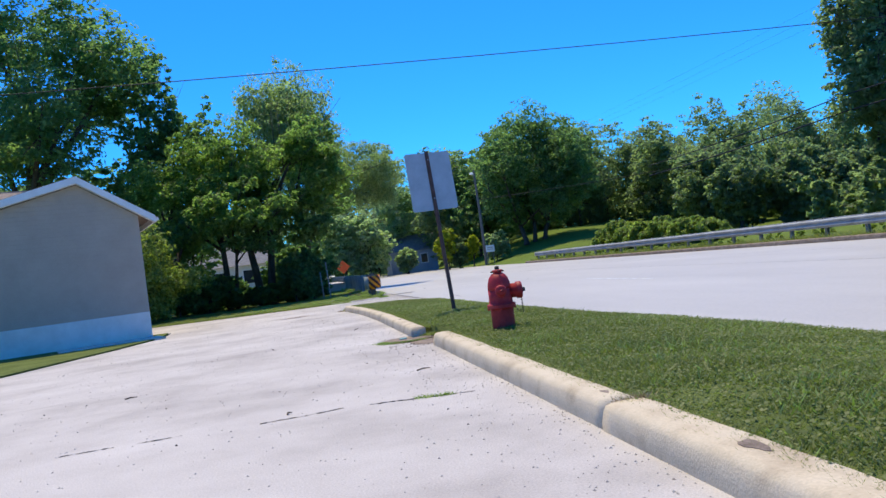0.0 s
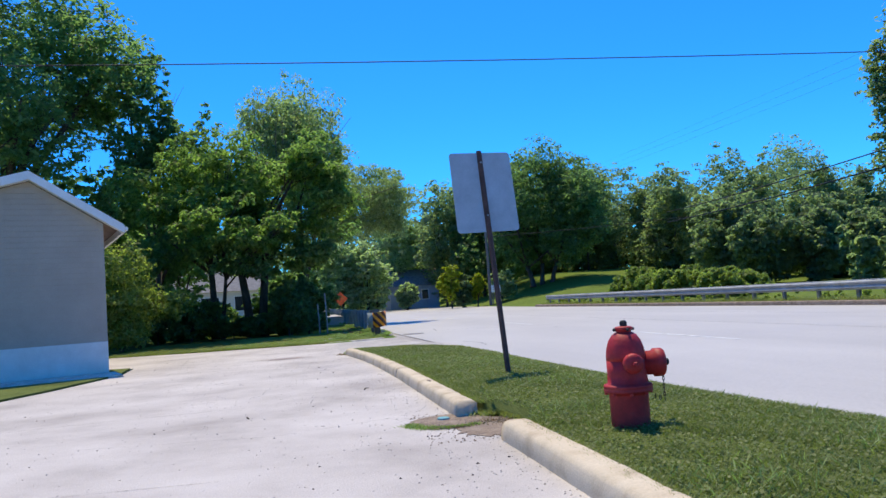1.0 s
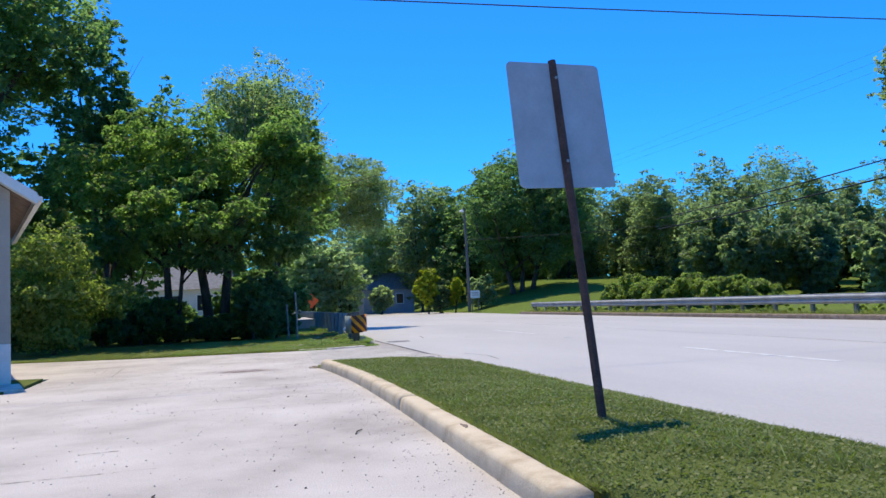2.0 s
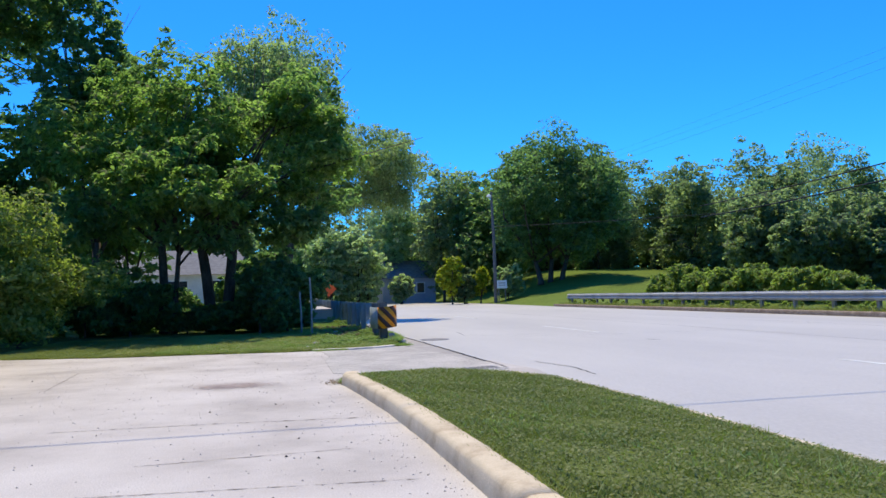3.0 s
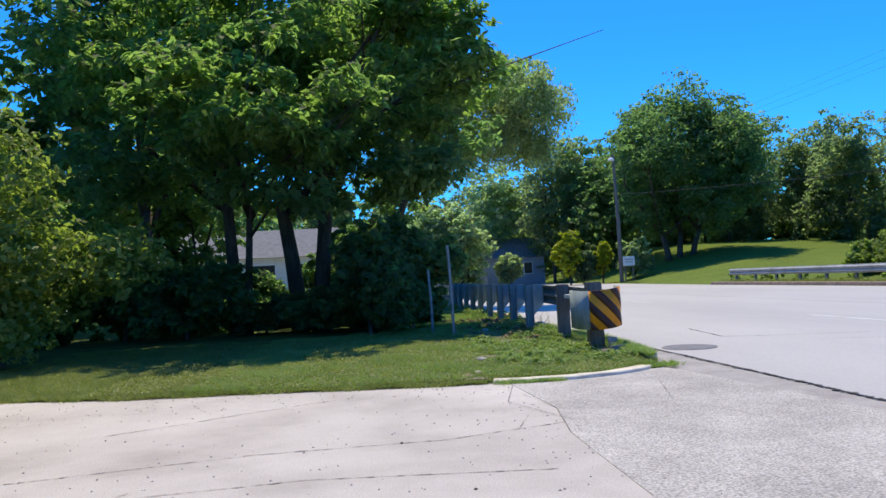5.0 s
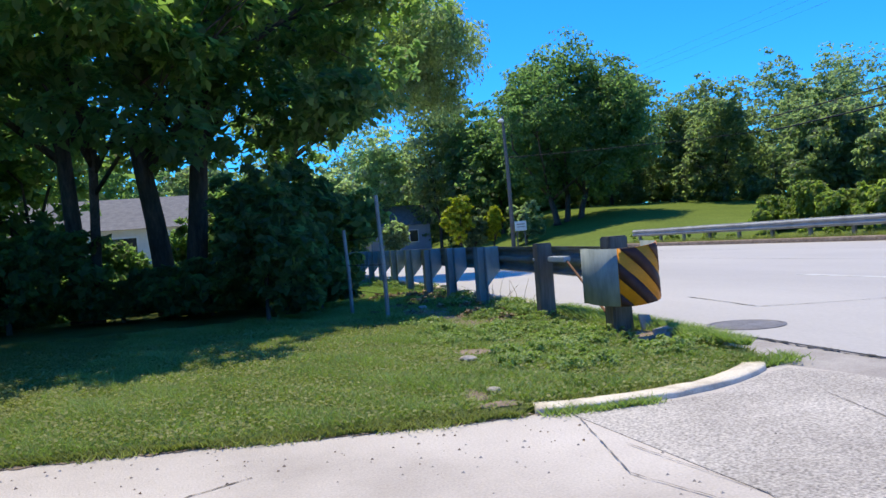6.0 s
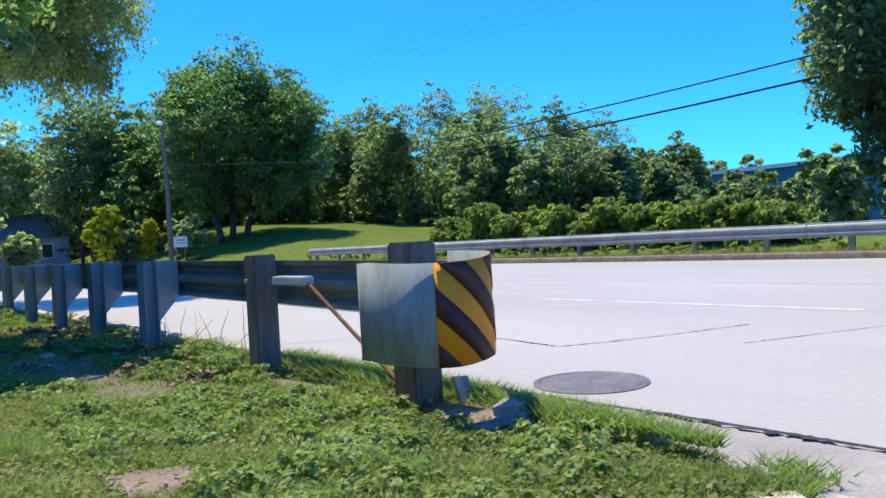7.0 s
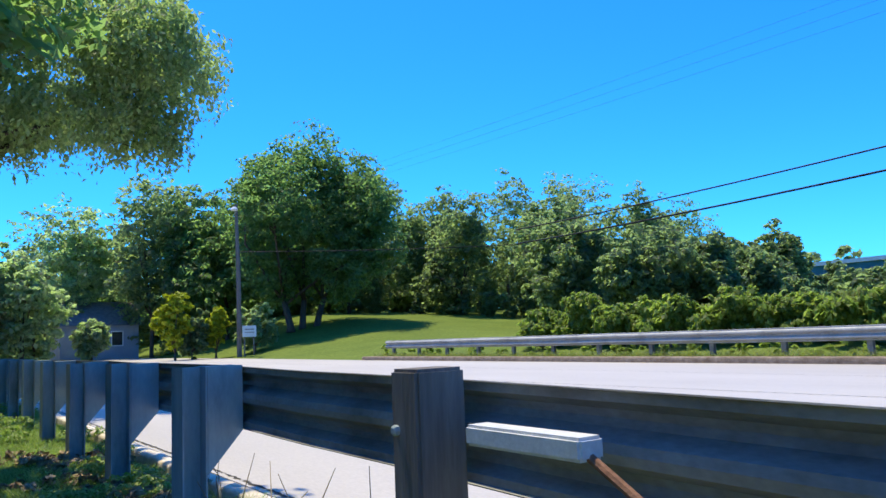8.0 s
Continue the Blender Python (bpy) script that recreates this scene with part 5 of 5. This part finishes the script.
cable([(-16, 20.1, 6.3), (32, 20.9, 7.1)], 0.012, "thin dark overhead wire crossing the lot and road", "overhead wires")
cable([(29.7, 64, 7.0), (29.7, 39, 7.35), (29.0, 8, 7.6)], 0.035, "dark overhead cable along the woods", "overhead wires")
cable([(29.7, 64, 6.15), (29.7, 39, 6.45), (29.0, 8, 6.7)], 0.045, "dark overhead cable along the woods", "overhead wires")
for k in range(3):
    cable([(16.9, 76.3, 9.5 - 0.3 * k), (22.5 + 0.4 * k, 12, 10.0 - 0.25 * k)], 0.003, "thin faint overhead line beside the road", "overhead wires")
cable([(16.85, 76.3, 6.7), (38, 72, 7.4)], 0.025, "thin pale service wire from the utility pole", "overhead wires")


def cottage(at, w, d, h, ridge, wall, roof, label, windows):
    t = thing("house", at, label, "house")
    part("wall", box((-w / 2, -d / 2, -0.3), (w / 2, d / 2, h)), wall, t)
    bm = bmesh.new()
    o = 0.35
    v = [bm.verts.new(c) for c in ((-w / 2 - o, -d / 2 - o, h - 0.1), (w / 2 + o, -d / 2 - o, h - 0.1), (w / 2 + o, d / 2 + o, h - 0.1), (-w / 2 - o, d / 2 + o, h - 0.1), (-w / 2 - o, 0, h + ridge), (w / 2 + o, 0, h + ridge))]
    for f4 in ((0, 1, 5, 4), (2, 3, 4, 5), (0, 4, 3), (1, 2, 5), (3, 2, 1, 0)):
        bm.faces.new([v[i] for i in f4])
    part("roof", bm, roof, t)
    for x, z, ww, hh in windows:
        wnd = part("window", box((x - ww / 2 - 0.08, -d / 2 - 0.05, z - hh / 2 - 0.08), (x + ww / 2 + 0.08, -d / 2 + 0.02, z + hh / 2 + 0.08)), TRIM, t)
        part("pane", box((x - ww / 2, -d / 2 - 0.06, z - hh / 2), (x + ww / 2, -d / 2 - 0.045, z + hh / 2)), GLASS_DARK, wnd)
    return t


cottage((12.6, 100, 0), 6, 6, 2.9, 2.0, GREY_WALL, SLATE, "grey-blue house half hidden by trees beyond the road", [(-1.5, 1.7, 0.8, 1.1), (1.3, 1.7, 0.8, 1.1)])
cottage((-8.5, 64, 0.2), 9, 7, 2.5, 1.6, WHITE_WALL, SLATE, "pale low house seen through the tree trunks", [(1.0, 1.5, 1.2, 1.0), (3.2, 1.5, 1.0, 1.0)])
tagged(slab("side_street", [(-26, 47), (1.4, 47), (1.4, 57), (-26, 57)], -0.1, 0.12 + 0.35, LOT), "sunlit pale side street behind the trees", "road", kind="structure")
hall = thing("warehouse", (86, 74, 0), "long teal-blue metal warehouse with white roof edge", "building")
part("wall", box((-8, -26, -0.5), (8, 1.5, 6.4)), BLUE_SHEET, hall)
part("roof_edge", box((-8.3, -26.3, 6.4), (8.3, 1.8, 6.8)), TRIM, hall)

warning = thing("warning_sign", (3.1, 88, 0), "orange diamond roadwork sign on a folding stand", "sign")
part("panel", box((-0.55, -0.012, -0.55), (0.55, 0.012, 0.55), 0.0, pose(0, 0, 1.75, 0, 45, 0)), ORANGE, warning)
for x in (-0.4, 0.4):
    part("leg", tube([(0, 0.03, 1.1), (x, 0.3 if x > 0 else -0.25, -0.01)], 0.025, 6), BLACK, warning)

car = thing("car", pose(1.4, 112, -0.01, 0, 0, 20), "small pale car on the road in the distance", "car")
bm = bmesh.new()
prof = [(-2.1, 0.35), (-2.15, 0.75), (-1.95, 0.92), (-1.5, 0.98), (-0.95, 1.42), (0.55, 1.45), (1.2, 1.0), (1.95, 0.88), (2.15, 0.7), (2.15, 0.35)]
sides = [[bm.verts.new((sx * (0.86 if z < 1.0 else 0.7), y, z)) for y, z in prof] for sx in (-1, 1)]
for i in range(len(prof)):
    j = (i + 1) % len(prof)
    bm.faces.new((sides[0][i], sides[0][j], sides[1][j], sides[1][i]))
bm.faces.new(sides[0][::-1]), bm.faces.new(sides[1])
bmesh.ops.recalc_face_normals(bm, faces=bm.faces[:])
part("body", bm, WHITE, car)
part("rear_window", box((-0.6, -1.42, 1.02), (0.6, -1.05, 1.36)), GLASS_DARK, car)
for sx in (-0.8, 0.8):
    for y in (-1.35, 1.35):
        part("wheel", lathe([(0.2, -0.1), (0.32, -0.09), (0.32, 0.09), (0.2, 0.1)], 18, pose(sx, y, 0.33, 0, 90, 0)), RUBBER, car)

lump = thing("concrete_lump", pose(1.28, 28.5, 0.03, 0, 0, 25), "broken concrete lump at the guardrail foot", "rubble")
bm = box((-0.16, -0.1, -0.06), (0.16, 0.1, 0.07), 0.035)
for v in bm.verts:
    v.co += 0.03 * Vector((noise.noise(v.co * 9), noise.noise(v.co * 9 + Vector((5, 0, 0))), noise.noise(v.co * 9 + Vector((0, 7, 0)))))
part("lump", bm, GUTTER, lump)
# Soil mound whose dark colour stands for the rail end's shadow.
uneven_patch("soil_patch", 1.18, 28.62, 0.2, 0.34, 0.052, SOIL, "soil patch painting in the shadow under the rounded rail end", 330, thick=0.012)
for i, (x, y, sz) in enumerate([(-0.42, 28.44, 0.07), (0.1, 31.6, 0.06), (0.3, 33.2, 0.09), (-0.62, 27.2, 0.05)]):
    st = thing("stone", pose(x, y, 0.055, 0, 0, 40 * i), "pale flat stone lying in the grass", "stone", "stones in the grass")
    bm = bmesh.new()
    bmesh.ops.create_icosphere(bm, subdivisions=2, radius=sz)
    for v in bm.verts:
        v.co = Vector((v.co.x, v.co.y * 0.7, v.co.z * 0.35)) * (1 + 0.3 * noise.noise(v.co * 14 + Vector((i, 0, 0))))
    part("stone_body", bm, STONE, st)
for i, (x, y, a, ln) in enumerate([(-0.33, 7.67, 20, 0.14), (-1.55, 6.4, 60, 0.06), (-3.2, 8.86, 15, 0.12), (-0.55, 13.9, 70, 0.2), (-1.9, 12.2, 100, 0.12)]):
    tw = thing("twig", pose(x, y, 0.008, 0, 0, a), "small dark fallen twig on the concrete", "twig", "fallen twigs")
    part("twig_body", tube([(-ln / 2, 0, 0), (0, 0.012, 0.006), (ln / 2, -0.005, 0.002)], [0.006, 0.007, 0.003], 6), BARK, tw)
# dead stalks by the rail
rng2 = np.random.default_rng(95)
stalks = bmesh.new()
for k in range(26):
    x, y, h = 1.12 + rng2.normal() * 0.1, rng2.uniform(31.0, 33.6), rng2.uniform(0.15, 0.5)
    tube([(x, y, 0.03), (x + rng2.normal() * 0.04, y + rng2.normal() * 0.05, h * 0.6), (x + rng2.normal() * 0.1, y + rng2.normal() * 0.14, h)], [0.004, 0.003, 0.0015], 5, stalks)
tagged(part("dry_stalks", stalks, STRAW), "thin dry weed stalks beside the guardrail", "weeds", kind="stuff")


# ---- clover, edges, straggling growth ----
def clover(name, outline, box4, count, size, z, material, seed, label, keep=None, lift=0.03):
    """Small near-flat leaves over a lawn."""
    rng = np.random.default_rng(seed)
    x0, x1, y0, y1 = box4
    px, py = rng.uniform(x0, x1, count * 2), rng.uniform(y0, y1, count * 2)
    ok = inside(px, py, outline)
    if keep:
        ok &= keep(px, py, rng)
    px, py = px[ok][:count], py[ok][:count]
    n = len(px)
    top = (z(px, py) if callable(z) else np.full(n, z)) + rng.uniform(0.006, 1.0, n) * lift
    c = np.stack([px, py, top], -1)
    nn = np.stack([rng.normal(size=n) * 0.4, rng.normal(size=n) * 0.4, np.ones(n)], -1)
    nn /= np.linalg.norm(nn, axis=1, keepdims=True)
    t = rng.normal(size=(n, 3))
    t -= nn * (t * nn).sum(1, keepdims=True)
    t /= np.linalg.norm(t, axis=1, keepdims=True)
    b = np.cross(nn, t)
    k = size * rng.uniform(0.6, 1.4, n)[:, None]
    return tagged(quads_obj(name, np.stack([c - t * k * 0.6, c + b * k * 0.5, c + t * k * 0.6, c - b * k * 0.5], 1), material), label, "grass", kind="stuff")


clover("corner_clover", CORNER, (-4.5, 1.35, 26.8, 32.5), 75000, 0.018, 0.022, BLADE, 88, "small round clover leaves in the corner grass", bare, 0.045)
clover("verge_clover", VERGE, (-0.4, 2.9, 1.0, 21.6), 60000, 0.017, verge_z, MOWN, 89, "small clover leaves among the mown grass", None, 0.03)


def fringe(name, line, width, count, height, wide, z, material, seed, label):
    """Grass spilling over an edge."""
    rng = np.random.default_rng(seed)
    seg = [math.hypot(b[0] - a[0], b[1] - a[1]) for a, b in zip(line, line[1:])]
    pick = rng.choice(len(seg), count, p=np.array(seg) / sum(seg))
    A, B = np.array(line[:-1])[pick], np.array(line[1:])[pick]
    p = A + (B - A) * rng.random((count, 1))
    wob = np.sin(p[:, :1] * 9 + np.sin(p[:, 1:] * 7)) * 0.5 + 0.5
    p = p + rng.normal(size=(count, 2)) * width * (0.4 + wob)
    h = height * rng.uniform(0.4, 1.3, count)
    a, b = rng.uniform(0, 6.28, count), rng.uniform(0, 6.28, count)
    base = np.stack([p[:, 0], p[:, 1], np.full(count, z)], -1)
    side = np.stack([np.cos(a), np.sin(a), 0 * a], -1) * wide / 2
    tip = base + np.stack([np.cos(b) * h, np.sin(b) * h, h * 0.8], -1)
    return tagged(quads_obj(name, np.stack([base - side, base + side, tip], 1), material), label, "grass", kind="stuff")


fringe("edge_grass", [(-0.62, 26.72), (-0.95, 26.75), (-1.6, 26.85), (-2.7, 27.07), (-4.0, 27.22), (-6.3, 27.92), (-9, 28.9)], 0.035, 16000, 0.05, 0.01, 0.002, BLADE, 121, "ragged grass spilling onto the concrete")
fringe("kerb_grass", [(0.31, 1), (0.31, 9.6)], 0.025, 9000, 0.06, 0.01, 0.1, BLADE, 122, "longer grass against the back of the kerb")
fringe("kerb_litter", [(0.31, 1), (0.31, 9.6)], 0.02, 2600, 0.045, 0.008, 0.1, STRAW, 123, "dead straw along the back of the kerb")
fringe("kerb_grass_bend", [(0.29, 11), (0.26, 13), (0.22, 15), (0.12, 17), (0.03, 18.5), (-0.1, 19.8), (-0.18, 20.8)], 0.025, 9000, 0.05, 0.01, 0.1, BLADE, 124, "longer grass against the back of the kerb")
fringe("joint_weeds", [(-0.62, 6.2), (-0.35, 6.15)], 0.014, 190, 0.03, 0.008, 0.0, WEED, 125, "small weeds growing in the pavement joint")
fringe("kerb_joint_weeds", [(0.2, 4.36), (0.4, 4.37)], 0.02, 160, 0.05, 0.008, 0.12, STRAW, 142, "dry weeds sprouting from the kerb joint")
fringe("gap_weeds", [(0.45, 9.8), (0.55, 10.3), (0.45, 10.85), (0.2, 10.95)], 0.07, 2600, 0.05, 0.01, 0.015, BLADE, 126, "grass creeping into the kerb gap")
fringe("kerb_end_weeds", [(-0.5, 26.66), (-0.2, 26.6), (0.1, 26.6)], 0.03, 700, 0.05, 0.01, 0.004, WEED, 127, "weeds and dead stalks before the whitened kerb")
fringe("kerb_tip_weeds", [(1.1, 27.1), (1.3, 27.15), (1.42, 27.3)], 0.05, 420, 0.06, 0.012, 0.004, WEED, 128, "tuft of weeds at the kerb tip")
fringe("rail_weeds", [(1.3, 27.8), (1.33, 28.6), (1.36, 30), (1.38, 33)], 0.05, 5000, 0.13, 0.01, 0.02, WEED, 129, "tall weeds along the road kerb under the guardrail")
scatter_stones("gap_gravel", 420, (-0.4, 0.13, 9.75, 11.3), 0.007, 0.002, SILT, 131, "brown gravel washed out of the kerb gap", 1.2)
crack([(-0.55, 26.7), (-1.6, 26.82), (-2.7, 27.03), (-4.0, 27.18), (-6.3, 27.88)], 0.06, SILT, lot, 0.0045, 470)

arc = [(-0.08 + 0.37 * math.cos(a), 10.78 + 0.37 * math.sin(a)) for a in [3.0 + 0.28 * k for k in range(11)]]
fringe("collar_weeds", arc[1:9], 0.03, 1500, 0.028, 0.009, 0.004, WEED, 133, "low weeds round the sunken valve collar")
fringe("collar_litter", arc[4:] + [(0.3, 10.6), (0.38, 10.2)], 0.06, 1300, 0.022, 0.009, 0.006, STRAW, 134, "brown dead bits beside the kerb gap")
crack(arc[:4], 0.03, TAR, lot, 0.008, 480)
crack([(-0.3, 11.08), (-0.1, 11.16), (0.06, 11.12)], 0.022, TAR, lot, 0.008, 481)

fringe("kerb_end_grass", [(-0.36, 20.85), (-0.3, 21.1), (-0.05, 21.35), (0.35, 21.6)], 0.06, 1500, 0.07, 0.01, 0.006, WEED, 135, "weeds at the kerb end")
fringe("kerb_end_litter", [(-0.45, 20.9), (-0.35, 21.2), (-0.05, 21.5), (0.3, 21.7)], 0.09, 1200, 0.035, 0.01, 0.004, STRAW, 136, "dry straw gathered at the kerb end")
fringe("far_rail_weeds", [(15.85, 0), (15.85, 30), (15.9, 57)], 0.12, 16000, 0.36, 0.03, -0.02, BLADE, 137, "rough grass beneath the far guardrail")
fringe("far_rail_straw", [(15.7, 0), (15.7, 57)], 0.08, 6000, 0.2, 0.025, -0.02, STRAW, 138, "dry brown stalks along the far kerb")
scatter_stones("edge_gravel", 400, (-6, 0.4, 26.1, 27.6), 0.006, 0.001, SILT, 141, "brown gravel and dirt along the ragged grass edge")
fringe("kerb_cover", [(1.26, 27.45), (1.34, 28.2), (1.4, 29.2), (1.41, 31)], 0.045, 7000, 0.075, 0.011, 0.08, WEED, 139, "grass leaning over the road kerb")
fringe("kerb_cover_low", [(1.33, 27.5), (1.42, 28.4), (1.47, 29.6)], 0.03, 2500, 0.06, 0.01, 0.0, BLADE, 140, "grass growing out of the gutter joint")
